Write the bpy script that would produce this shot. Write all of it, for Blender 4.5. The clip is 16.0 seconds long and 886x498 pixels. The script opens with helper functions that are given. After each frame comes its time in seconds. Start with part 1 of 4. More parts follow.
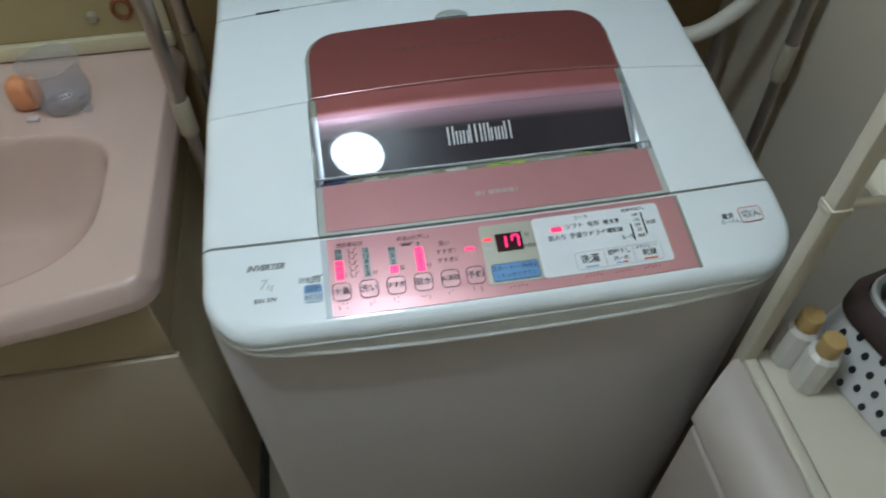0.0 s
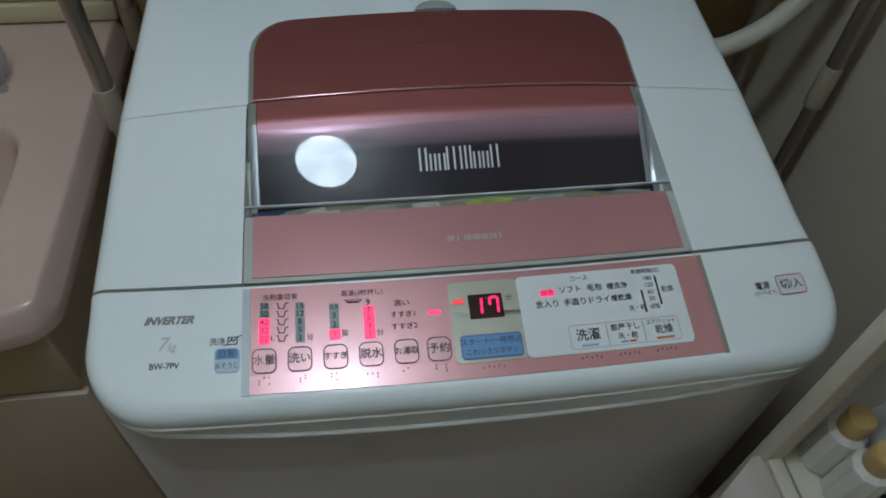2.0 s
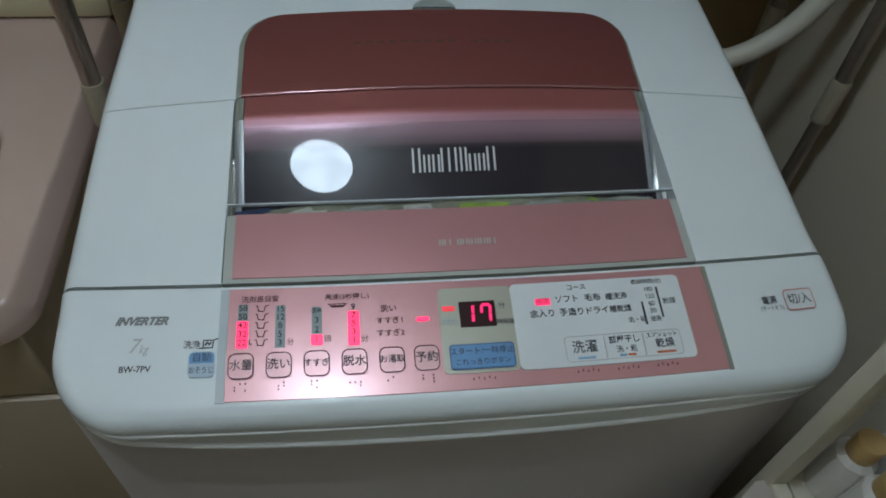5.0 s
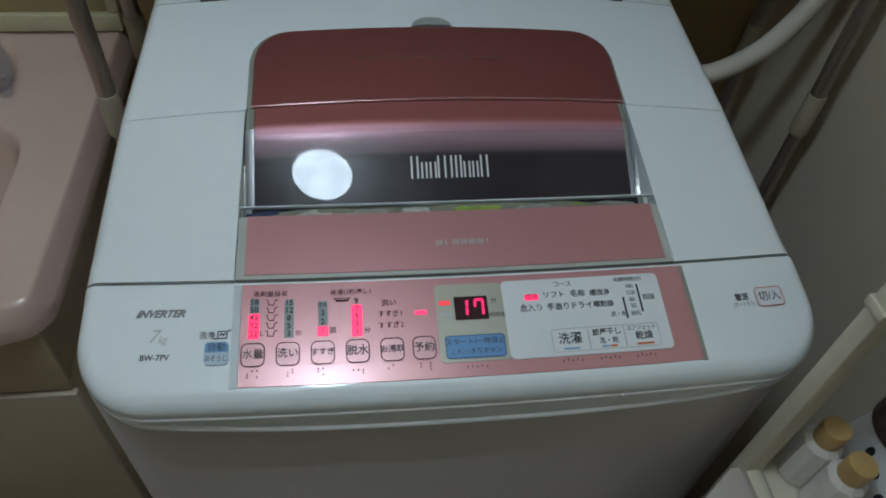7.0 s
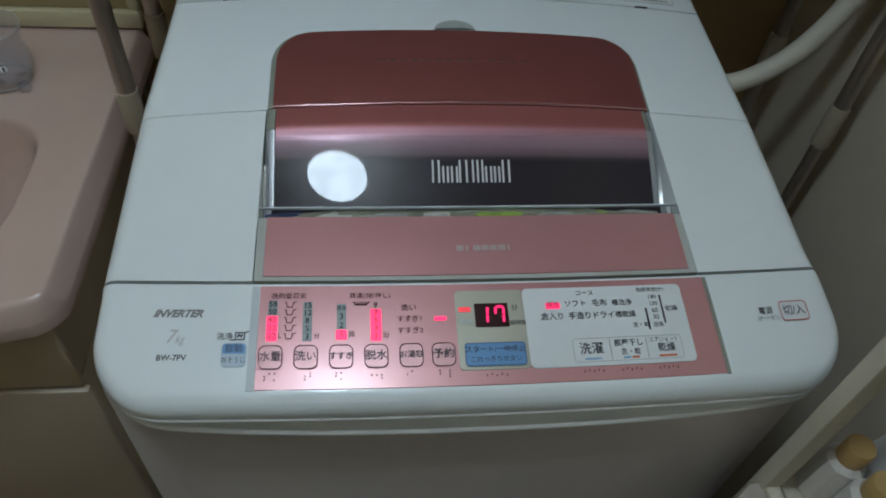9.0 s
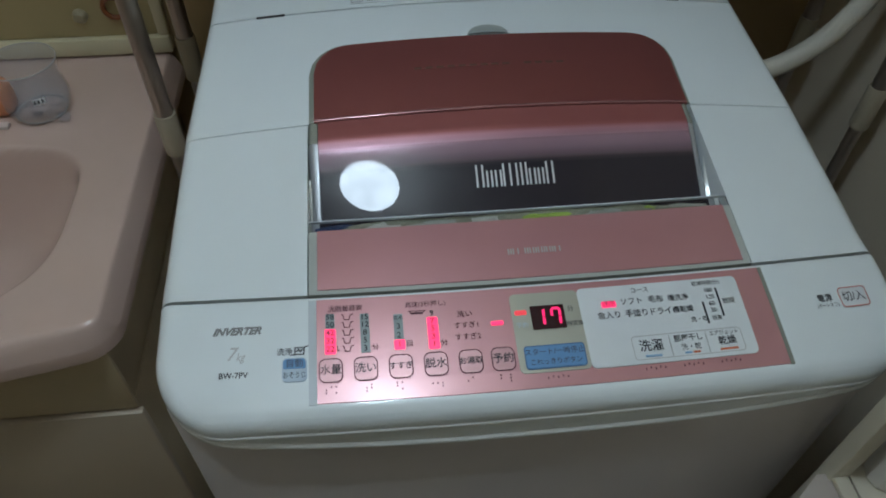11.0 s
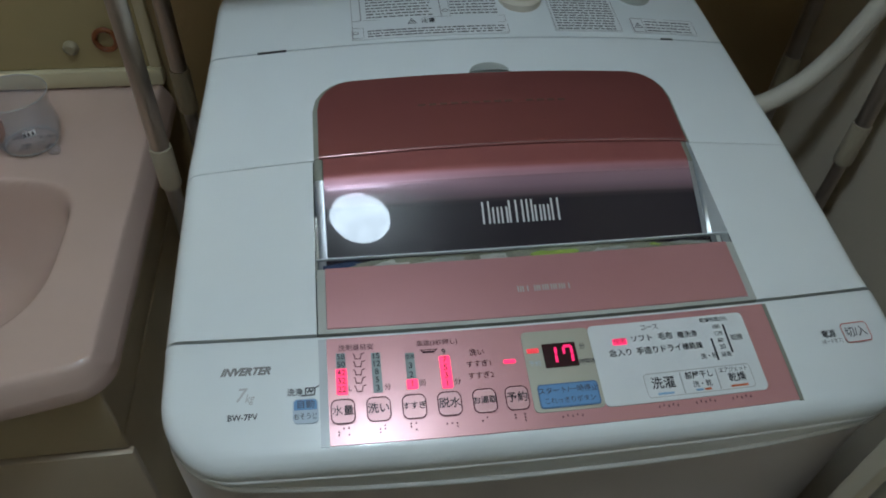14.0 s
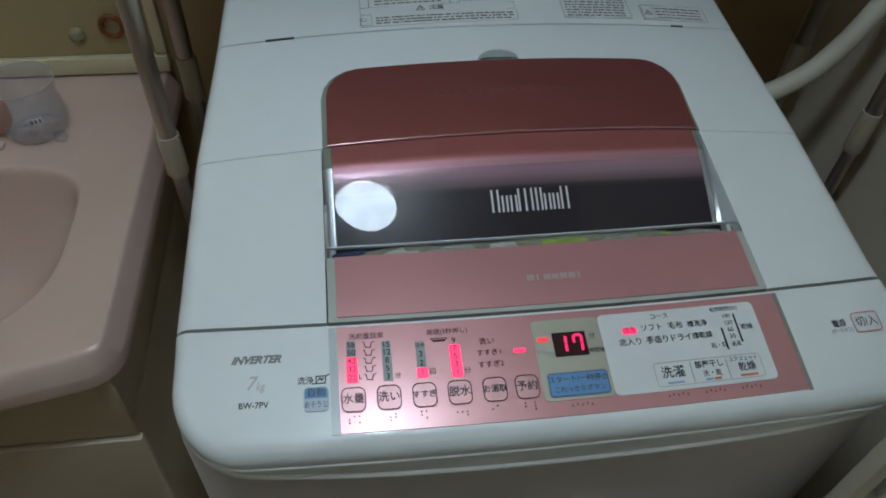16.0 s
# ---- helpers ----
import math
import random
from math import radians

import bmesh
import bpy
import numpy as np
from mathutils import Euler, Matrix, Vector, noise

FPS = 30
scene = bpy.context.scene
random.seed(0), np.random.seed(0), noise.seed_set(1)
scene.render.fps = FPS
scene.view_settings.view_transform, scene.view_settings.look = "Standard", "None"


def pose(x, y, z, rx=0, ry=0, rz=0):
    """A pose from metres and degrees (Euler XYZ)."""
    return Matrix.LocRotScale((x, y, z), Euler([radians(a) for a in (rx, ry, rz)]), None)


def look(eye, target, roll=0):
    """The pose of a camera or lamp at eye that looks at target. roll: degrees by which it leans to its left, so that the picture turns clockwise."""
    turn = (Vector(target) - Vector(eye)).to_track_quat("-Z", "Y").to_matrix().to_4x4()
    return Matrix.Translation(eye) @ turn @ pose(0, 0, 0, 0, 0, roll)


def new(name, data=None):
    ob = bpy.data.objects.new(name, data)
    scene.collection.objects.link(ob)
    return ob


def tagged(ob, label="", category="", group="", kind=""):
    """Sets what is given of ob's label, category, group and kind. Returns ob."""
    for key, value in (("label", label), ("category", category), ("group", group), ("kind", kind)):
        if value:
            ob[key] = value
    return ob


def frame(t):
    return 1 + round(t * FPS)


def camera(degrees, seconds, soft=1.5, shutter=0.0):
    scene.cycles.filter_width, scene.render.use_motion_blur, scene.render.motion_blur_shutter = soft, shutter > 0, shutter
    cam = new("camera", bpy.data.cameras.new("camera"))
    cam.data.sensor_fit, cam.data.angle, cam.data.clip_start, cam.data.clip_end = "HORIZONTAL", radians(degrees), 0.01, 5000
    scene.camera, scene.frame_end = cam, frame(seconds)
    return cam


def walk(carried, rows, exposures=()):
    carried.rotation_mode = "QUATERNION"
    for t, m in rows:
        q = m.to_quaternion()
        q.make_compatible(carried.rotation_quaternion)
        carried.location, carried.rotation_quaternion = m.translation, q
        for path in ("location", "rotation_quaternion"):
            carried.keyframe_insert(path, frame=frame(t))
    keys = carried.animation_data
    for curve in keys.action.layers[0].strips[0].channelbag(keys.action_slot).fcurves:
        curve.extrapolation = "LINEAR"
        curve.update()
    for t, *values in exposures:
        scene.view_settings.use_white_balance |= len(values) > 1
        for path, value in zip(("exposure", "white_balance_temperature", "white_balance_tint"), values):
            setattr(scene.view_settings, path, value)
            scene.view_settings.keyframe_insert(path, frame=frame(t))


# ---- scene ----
EXPOSURES = [(0.0, 0.50), (0.25, 0.31), (0.5, 0.10), (1.0, -0.14), (1.5, -0.18), (16.0, -0.17)]
cam = camera(64.0, 16.0, soft=1.9, shutter=0.4)
PATH = [
    (0, (-0.124, -0.35, 1.473), (0.068, 0.925, -0.056), -0.9),
    (0.3, (-0.117, -0.315, 1.454), (0.167, 0.966, -0.056), 1.9),
    (0.5, (-0.11, -0.282, 1.44), (0.204, 1.009, -0.055), 2.4),
    (0.7, (-0.0991, -0.2483, 1.4385), (0.137, 0.955, 0.072), 1.05),
    (1, (-0.09, -0.23, 1.422), (0.124, 1.118, -0.039), 1.1),
    (1.2, (-0.0822, -0.2217, 1.415), (0.104, 0.994, 0.071), 1.84),
    (1.5, (-0.081, -0.218, 1.399), (0.136, 1.05, -0.133), 3.2),
    (2, (-0.083, -0.216, 1.394), (0.138, 1.028, -0.156), 3.8),
    (2.5, (-0.081, -0.215, 1.397), (0.143, 1.041, -0.143), 4.9),
    (3, (-0.077, -0.218, 1.394), (0.154, 1.073, -0.116), 5.3),
    (3.5, (-0.077, -0.212, 1.39), (0.154, 1.083, -0.117), 5.7),
    (4, (-0.073, -0.198, 1.368), (0.148, 1.09, -0.146), 4.3),
    (4.2, (-0.0717, -0.1906, 1.3565), (0.11, 0.892, 0.068), 4.8),
    (6.3, (-0.0793, -0.2436, 1.3924), (0.122, 0.878, 0.07), 5.0),
    (6.5, (-0.078, -0.244, 1.392), (0.148, 1.054, -0.113), 4.8),
    (7, (-0.08, -0.241, 1.393), (0.158, 1.063, -0.104), 5.5),
    (7.5, (-0.074, -0.239, 1.391), (0.152, 1.086, -0.09), 4.8),
    (8, (-0.077, -0.231, 1.393), (0.154, 1.082, -0.098), 5.4),
    (8.5, (-0.081, -0.234, 1.392), (0.15, 1.085, -0.094), 5.5),
    (9, (-0.09, -0.235, 1.388), (0.129, 1.08, -0.103), 6.2),
    (9.5, (-0.101, -0.233, 1.386), (0.067, 1.066, -0.126), 5.1),
    (9.7, (-0.1055, -0.2365, 1.3854), (0.016, 0.896, 0.069), 3.9),
    (11.8, (-0.1136, -0.2268, 1.3912), (0.054, 1.014, 0.07), 0.0),
    (12, (-0.112, -0.226, 1.392), (0.085, 1.147, -0.048), 0.4),
    (12.5, (-0.121, -0.229, 1.389), (0.109, 1.163, -0.028), 1.2),
    (13, (-0.125, -0.229, 1.391), (0.123, 1.162, -0.025), 1.9),
    (13.5, (-0.134, -0.226, 1.392), (0.119, 1.159, -0.028), 2.9),
    (14, (-0.141, -0.222, 1.391), (0.1, 1.155, -0.038), 3.3),
    (14.5, (-0.142, -0.223, 1.391), (0.089, 1.15, -0.044), 2.9),
    (15, (-0.143, -0.22, 1.39), (0.086, 1.147, -0.052), 2.7),
    (15.5, (-0.143, -0.224, 1.389), (0.084, 1.142, -0.055), 2.7),
    (16, (-0.146, -0.22, 1.391), (0.084, 1.133, -0.064), 3.2),
]
walk(cam, [(t, look(eye, target, roll)) for t, eye, target, roll in PATH], EXPOSURES)


# ---- world and lamp ----
world = bpy.data.worlds.new("world")
scene.world = world
world.use_nodes = True
world.node_tree.nodes["Background"].inputs["Color"].default_value = (0.6, 0.7, 0.9, 1)
world.node_tree.nodes["Background"].inputs["Strength"].default_value = 0.03
LAMP = (-0.289, 0.03, 2.10)
LAMP_POWER = 38.5
ROOM_X0, ROOM_X1, ROOM_Y0, ROOM_Y1, ROOM_Z = -1.3, 0.548, -1.35, 0.70, 2.3


# ---- materials ----
def material(name, color, rough=0.5, metal=0.0, var=0.06, scale=6.0, grain=120.0, bump=0.05, coat=0.0, spec=0.5, emit=None, power=0.0,
             trans=0.0, ior=1.45, rough_var=0.08, tint=None, coat_rough=0.05):
    m = bpy.data.materials.new(name)
    m.use_nodes = True
    nt = m.node_tree
    b = nt.nodes["Principled BSDF"]
    b.inputs["Roughness"].default_value = rough
    b.inputs["Metallic"].default_value = metal
    b.inputs["Specular IOR Level"].default_value = spec
    b.inputs["Coat Weight"].default_value = coat
    b.inputs["Coat Roughness"].default_value = coat_rough
    b.inputs["Transmission Weight"].default_value = trans
    b.inputs["IOR"].default_value = ior
    b.inputs["Base Color"].default_value = (*color, 1)
    if emit:
        b.inputs["Emission Color"].default_value = (*emit, 1)
        b.inputs["Emission Strength"].default_value = power
    tc = nt.nodes.new("ShaderNodeTexCoord")
    if var > 0:
        big = nt.nodes.new("ShaderNodeTexNoise")
        big.inputs["Scale"].default_value = scale
        big.inputs["Detail"].default_value = 5
        nt.links.new(tc.outputs["Object"], big.inputs["Vector"])
        ramp = nt.nodes.new("ShaderNodeMix")
        ramp.data_type = "RGBA"
        dark = tint or tuple(c * (1 - 2.2 * var) for c in color)
        ramp.inputs[6].default_value = (*dark, 1)
        ramp.inputs[7].default_value = (*[min(1, c * (1 + var)) for c in color], 1)
        nt.links.new(big.outputs["Fac"], ramp.inputs[0])
        nt.links.new(ramp.outputs[2], b.inputs["Base Color"])
        if rough_var > 0:
            rr = nt.nodes.new("ShaderNodeMapRange")
            rr.inputs["To Min"].default_value = max(0.02, rough - rough_var)
            rr.inputs["To Max"].default_value = min(1, rough + rough_var)
            smear = nt.nodes.new("ShaderNodeTexNoise")
            smear.inputs["Scale"].default_value = scale * 3
            smear.inputs["Detail"].default_value = 6
            nt.links.new(tc.outputs["Object"], smear.inputs["Vector"])
            nt.links.new(smear.outputs["Fac"], rr.inputs["Value"])
            nt.links.new(rr.outputs["Result"], b.inputs["Roughness"])
    if bump > 0:
        fine = nt.nodes.new("ShaderNodeTexNoise")
        fine.inputs["Scale"].default_value = grain
        fine.inputs["Detail"].default_value = 4
        nt.links.new(tc.outputs["Object"], fine.inputs["Vector"])
        bp = nt.nodes.new("ShaderNodeBump")
        bp.inputs["Strength"].default_value = bump
        bp.inputs["Distance"].default_value = 0.002
        nt.links.new(fine.outputs["Fac"], bp.inputs["Height"])
        nt.links.new(bp.outputs["Normal"], b.inputs["Normal"])
    return m


WHITE = material("white_plastic", (0.75, 0.80, 0.81), 0.34, var=0.02, scale=5, grain=900, bump=0, spec=0.3, coat=0.9, coat_rough=0.015)
BEADM = material("glossy_white_bead", (0.78, 0.80, 0.80), 0.09, var=0, bump=0, coat=0.6, coat_rough=0.1)
BODY = material("painted_steel", (0.61, 0.57, 0.575), 0.34, var=0.05, scale=3, grain=600, bump=0.04)
PINK = material("pink_metallic", (0.565, 0.268, 0.282), 0.35, metal=0.38, var=0.03, scale=8, grain=1500, bump=0.03, coat=1.0, coat_rough=0.22)
ROSE = material("rose_metallic", (0.34, 0.106, 0.101), 0.38, metal=0.62, var=0.04, scale=8, grain=1500, bump=0.0, coat=0.5, coat_rough=0.2)
TRIMM = material("clear_trim", (0.45, 0.47, 0.44), 0.2, var=0.05, scale=20, bump=0)
EDGEGLASS = material("pale_clear_edge", (0.56, 0.60, 0.63), 0.2, var=0.05, scale=20, bump=0)
GLASS = material("clear_glass", (0.9, 0.92, 0.9), 0.03, var=0, bump=0, trans=1.0, ior=1.45)
FAINT = material("faint_print", (0.17, 0.075, 0.055), 0.4, var=0, bump=0)
# lighter copy of the rose: highlight along the fold put into the colour
ROSEGLINT = material("rose_edge_highlight", (0.42, 0.20, 0.20), 0.22, metal=0.5, var=0.03, scale=30, bump=0, coat=1.0, coat_rough=0.1)
CLEAR = material("clear_acrylic_edge", (0.26, 0.27, 0.23), 0.12, var=0.05, scale=20, bump=0)
CHROME = material("chrome", (0.86, 0.86, 0.85), 0.22, metal=1.0, var=0.02, bump=0)
# pale gloss for the added pieces that imitate light in the clear edges
GLINT = material("edge_glint", (0.82, 0.84, 0.81), 0.30, metal=0.35, var=0.02, bump=0)
CHEEK = material("satin_chrome", (0.40, 0.41, 0.42), 0.32, metal=0.5, var=0.02, bump=0)
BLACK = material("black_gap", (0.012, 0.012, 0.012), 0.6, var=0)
PRINT = material("dark_print", (0.045, 0.045, 0.055), 0.5, var=0)
FINEPRINT = material("fine_dark_print", (0.09, 0.09, 0.09), 0.5, var=0)
GREYPRINT = material("grey_print", (0.22, 0.22, 0.22), 0.45, var=0)
SILVER = material("silver_print", (0.50, 0.50, 0.50), 0.4, metal=0.3, var=0)
PALE = material("pale_print", (0.88, 0.88, 0.88), 0.4, var=0)
MARKM = material("pale_silver_print", (0.66, 0.66, 0.66), 0.4, var=0)
MAROON = material("maroon_outline", (0.10, 0.03, 0.045), 0.5, var=0)
BUTTON = material("button_cap", (0.60, 0.33, 0.34), 0.34, metal=0.3, var=0.03, bump=0)
BEIGE = material("champagne_panel", (0.46, 0.45, 0.37), 0.38, metal=0.3, var=0.04, scale=30, bump=0)
PLATE = material("white_panel", (0.70, 0.73, 0.74), 0.35, var=0.02, scale=30, bump=0)
BLUE = material("blue_button", (0.13, 0.30, 0.55), 0.4, var=0.05, scale=60, bump=0)
BLUEEDGE = material("deep_blue_edge", (0.07, 0.16, 0.32), 0.4, var=0.05, scale=60, bump=0)
BLUEGREY = material("blue_grey_button", (0.45, 0.55, 0.64), 0.4, var=0.05, scale=60, bump=0)
GREYSTRIP = material("grey_led_strip", (0.26, 0.31, 0.31), 0.4, var=0.05, scale=80, bump=0)
LED = material("red_led", (0.5, 0.02, 0.05), 0.4, var=0, bump=0, emit=(1.0, 0.035, 0.17), power=1.4)
LEDHOT = material("red_digits", (0.5, 0.02, 0.05), 0.4, var=0, bump=0, emit=(1.0, 0.015, 0.16), power=1.5)
LEDDIM = material("dim_red_led", (0.5, 0.05, 0.06), 0.4, var=0, bump=0, emit=(1.0, 0.05, 0.07), power=0.75)
DISPLAY = material("display_window", (0.035, 0.008, 0.010), 0.15, var=0, bump=0)
REDLINE = material("red_outline", (0.55, 0.14, 0.12), 0.5, var=0, bump=0)
ORANGE = material("orange_print", (0.70, 0.18, 0.08), 0.5, var=0, bump=0)
CYAN = material("blue_print", (0.25, 0.45, 0.65), 0.5, var=0, bump=0)
TAB = material("grey_tab", (0.35, 0.38, 0.36), 0.4, var=0.03, bump=0)
BASIN = material("pink_basin", (0.62, 0.455, 0.388), 0.22, var=0.06, scale=7, grain=300, bump=0.02, coat=0.3, coat_rough=0.12)
DOORM = material("beige_laminate", (0.52, 0.425, 0.315), 0.42, var=0.05, scale=4, grain=250, bump=0.05)
CABINET = material("cream_laminate", (0.60, 0.49, 0.32), 0.42, var=0.13, scale=7, grain=250, bump=0.05)
CREAM = material("cream_trim", (0.62, 0.55, 0.36), 0.4, var=0.05, scale=6, grain=250, bump=0.04)
OLIVE = material("yellowed_panel", (0.44, 0.36, 0.18), 0.38, var=0.08, scale=5, grain=200, bump=0.04)
STEEL = material("pole_steel", (0.42, 0.365, 0.315), 0.31, metal=0.85, var=0.06, scale=14, bump=0)
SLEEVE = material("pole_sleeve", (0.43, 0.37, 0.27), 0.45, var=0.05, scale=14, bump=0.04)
# darker copy of the sleeve; paints the shade on the rear poles
SHADESLEEVE = material("shaded_sleeve", (0.29, 0.235, 0.15), 0.5, var=0.08, scale=14, bump=0.04)
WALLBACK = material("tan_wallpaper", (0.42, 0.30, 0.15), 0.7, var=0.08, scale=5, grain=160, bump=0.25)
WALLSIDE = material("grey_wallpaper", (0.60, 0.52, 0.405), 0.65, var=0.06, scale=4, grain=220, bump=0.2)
# unseen south wall: darker than the side walls to weaken bounce light
WALLSOUTH = material("bounce_cutting_wall", (0.46, 0.40, 0.31), 0.65, var=0.06, scale=4, grain=220, bump=0.2)
CEIL = material("ceiling_paint", (0.80, 0.79, 0.75), 0.8, var=0.04, scale=3, grain=200, bump=0.2)
FLOOR = material("vinyl_floor", (0.29, 0.23, 0.15), 0.5, var=0.15, scale=9, grain=90, bump=0.1)
HOSE = material("hose_plastic", (0.60, 0.56, 0.47), 0.5, var=0.05, scale=25, grain=500, bump=0.05)
RACK = material("cream_plastic", (0.57, 0.52, 0.41), 0.45, var=0.05, scale=9, grain=300, bump=0.05)
DRAWER = material("grey_mauve_plastic", (0.44, 0.38, 0.33), 0.45, var=0.05, scale=9, grain=300, bump=0.05)
BOTTLE = material("bottle_plastic", (0.66, 0.63, 0.58), 0.35, var=0.04, scale=40, bump=0)
CAP = material("wood_coloured_cap", (0.50, 0.33, 0.13), 0.35, var=0.10, scale=60, bump=0)
BASKETM = material("basket_fabric", (0.58, 0.57, 0.56), 0.7, var=0.05, scale=25, grain=900, bump=0.15)
DOT = material("black_dot", (0.015, 0.015, 0.018), 0.7, var=0)
BROWN = material("brown_liner", (0.07, 0.045, 0.04), 0.75, var=0.15, scale=30, grain=700, bump=0.3)
GREEN = material("green_cloth", (0.015, 0.22, 0.05), 0.8, var=0.25, scale=40, grain=500, bump=0.5)
LIME = material("lime_cloth", (0.33, 0.45, 0.08), 0.8, var=0.2, scale=40, bump=0.3)
PALECLOTH = material("pale_cloth", (0.60, 0.58, 0.52), 0.8, var=0.25, scale=60, bump=0.3)
NAVY = material("navy_cloth", (0.03, 0.05, 0.12), 0.8, var=0.2, scale=40, bump=0.3)
GREYCLOTH = material("grey_cloth", (0.38, 0.38, 0.34), 0.8, var=0.2, scale=40, bump=0.3)
DIMCLOTH = material("dim_olive_cloth", (0.30, 0.29, 0.22), 0.8, var=0.3, scale=60, bump=0.3)
DRUM = material("dark_drum", (0.05, 0.05, 0.045), 0.4, var=0.1, scale=40, bump=0)
CHIPM = material("soap_chip_white", (0.66, 0.56, 0.52), 0.4, var=0.05, scale=40, bump=0)
SOAP = material("orange_soap", (0.75, 0.30, 0.14), 0.45, var=0.08, scale=40, bump=0.1)
RINGM = material("amber_ring", (0.26, 0.08, 0.025), 0.3, var=0.3, scale=60, bump=0)
HOOK = material("hook_white", (0.33, 0.285, 0.185), 0.35, var=0.03, bump=0)
CUPM = material("clear_cup", (0.50, 0.50, 0.56), 0.12, var=0, bump=0)
CUPM.node_tree.nodes["Principled BSDF"].inputs["Alpha"].default_value = 0.20
RIMM = material("clear_cup_rim", (0.62, 0.60, 0.58), 0.12, var=0, bump=0)
RIMM.node_tree.nodes["Principled BSDF"].inputs["Alpha"].default_value = 0.45
LAMPM = material("lit_globe", (0.9, 0.9, 0.9), 0.4, var=0, bump=0, emit=(0.775, 0.97, 1.145), power=LAMP_POWER)

# smoked lid face: printed fade from rose to near black along its depth, plus a painted lilac lamp sheen
SMOKE = bpy.data.materials.new("smoked_face")
SMOKE.use_nodes = True
_nt = SMOKE.node_tree
_b = _nt.nodes["Principled BSDF"]
_b.inputs["Roughness"].default_value = 0.02
_b.inputs["Specular IOR Level"].default_value = 0.29
_tc = _nt.nodes.new("ShaderNodeTexCoord")
_sep = _nt.nodes.new("ShaderNodeSeparateXYZ")
_nt.links.new(_tc.outputs["Object"], _sep.inputs[0])
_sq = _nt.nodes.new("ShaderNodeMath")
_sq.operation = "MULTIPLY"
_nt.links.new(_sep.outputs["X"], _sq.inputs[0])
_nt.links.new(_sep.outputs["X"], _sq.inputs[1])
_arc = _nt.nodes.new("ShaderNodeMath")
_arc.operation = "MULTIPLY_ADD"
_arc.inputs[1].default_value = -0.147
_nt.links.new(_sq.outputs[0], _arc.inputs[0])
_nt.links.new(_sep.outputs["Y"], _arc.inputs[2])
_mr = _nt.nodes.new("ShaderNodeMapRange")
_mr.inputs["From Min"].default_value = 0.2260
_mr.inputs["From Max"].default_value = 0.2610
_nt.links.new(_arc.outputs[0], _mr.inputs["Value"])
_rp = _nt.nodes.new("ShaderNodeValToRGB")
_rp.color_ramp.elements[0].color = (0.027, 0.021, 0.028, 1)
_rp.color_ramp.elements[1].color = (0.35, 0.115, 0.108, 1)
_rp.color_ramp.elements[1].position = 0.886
# the lilac stops paint the lamp's soft reflection at the bend
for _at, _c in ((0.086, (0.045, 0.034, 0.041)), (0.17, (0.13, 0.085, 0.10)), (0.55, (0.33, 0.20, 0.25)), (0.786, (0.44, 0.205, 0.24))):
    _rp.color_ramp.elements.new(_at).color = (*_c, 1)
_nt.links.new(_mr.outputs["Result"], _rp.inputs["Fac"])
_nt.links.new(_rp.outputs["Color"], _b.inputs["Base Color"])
_sm = _nt.nodes.new("ShaderNodeTexNoise")
_sm.inputs["Scale"].default_value = 55
_sm.inputs["Detail"].default_value = 4
_nt.links.new(_tc.outputs["Object"], _sm.inputs["Vector"])
_sr = _nt.nodes.new("ShaderNodeMapRange")
_sr.inputs["From Min"].default_value = 0.3
_sr.inputs["From Max"].default_value = 0.6
_sr.inputs["To Min"].default_value = 0.24
_sr.inputs["To Max"].default_value = 0.34
_nt.links.new(_sm.outputs["Fac"], _sr.inputs["Value"])
_nt.links.new(_sr.outputs["Result"], _b.inputs["Specular IOR Level"])
_r2 = _nt.nodes.new("ShaderNodeMapRange")
_r2.inputs["From Min"].default_value = 0.2435
_r2.inputs["From Max"].default_value = 0.2505
_r2.inputs["To Min"].default_value = 0.02
_r2.inputs["To Max"].default_value = 0.42
_nt.links.new(_arc.outputs[0], _r2.inputs["Value"])
_nt.links.new(_r2.outputs["Result"], _b.inputs["Roughness"])
_m2 = _nt.nodes.new("ShaderNodeMapRange")
_m2.inputs["From Min"].default_value = 0.239
_m2.inputs["From Max"].default_value = 0.250
_m2.inputs["To Max"].default_value = 0.36
_nt.links.new(_arc.outputs[0], _m2.inputs["Value"])
_nt.links.new(_m2.outputs["Result"], _b.inputs["Metallic"])


# ---- mesh helpers ----
def thing(name, base, label, category, group="", kind=""):
    e = new(name)
    e.empty_display_size = 0.05
    e.location = base
    return tagged(e, label, category, group, kind)


def link(name, bm, mat, smooth=40):
    me = bpy.data.meshes.new(name)
    bmesh.ops.recalc_face_normals(bm, faces=bm.faces)
    for f in bm.faces:
        f.smooth = True
    for e in bm.edges:
        if len(e.link_faces) == 2:
            e.smooth = e.calc_face_angle(0) < radians(smooth)
    bm.to_mesh(me)
    bm.free()
    for one in (mat if isinstance(mat, (list, tuple)) else [mat]):
        me.materials.append(one)
    return new(name, me)


def part(name, bm, mat, parent, label="", smooth=40):
    ob = link(name, bm, mat, smooth)
    ob.parent = parent
    if parent.type == "EMPTY":
        ob.matrix_parent_inverse = Matrix.Translation(-Vector(parent.location))
    if label:
        ob["label"] = label
    return ob


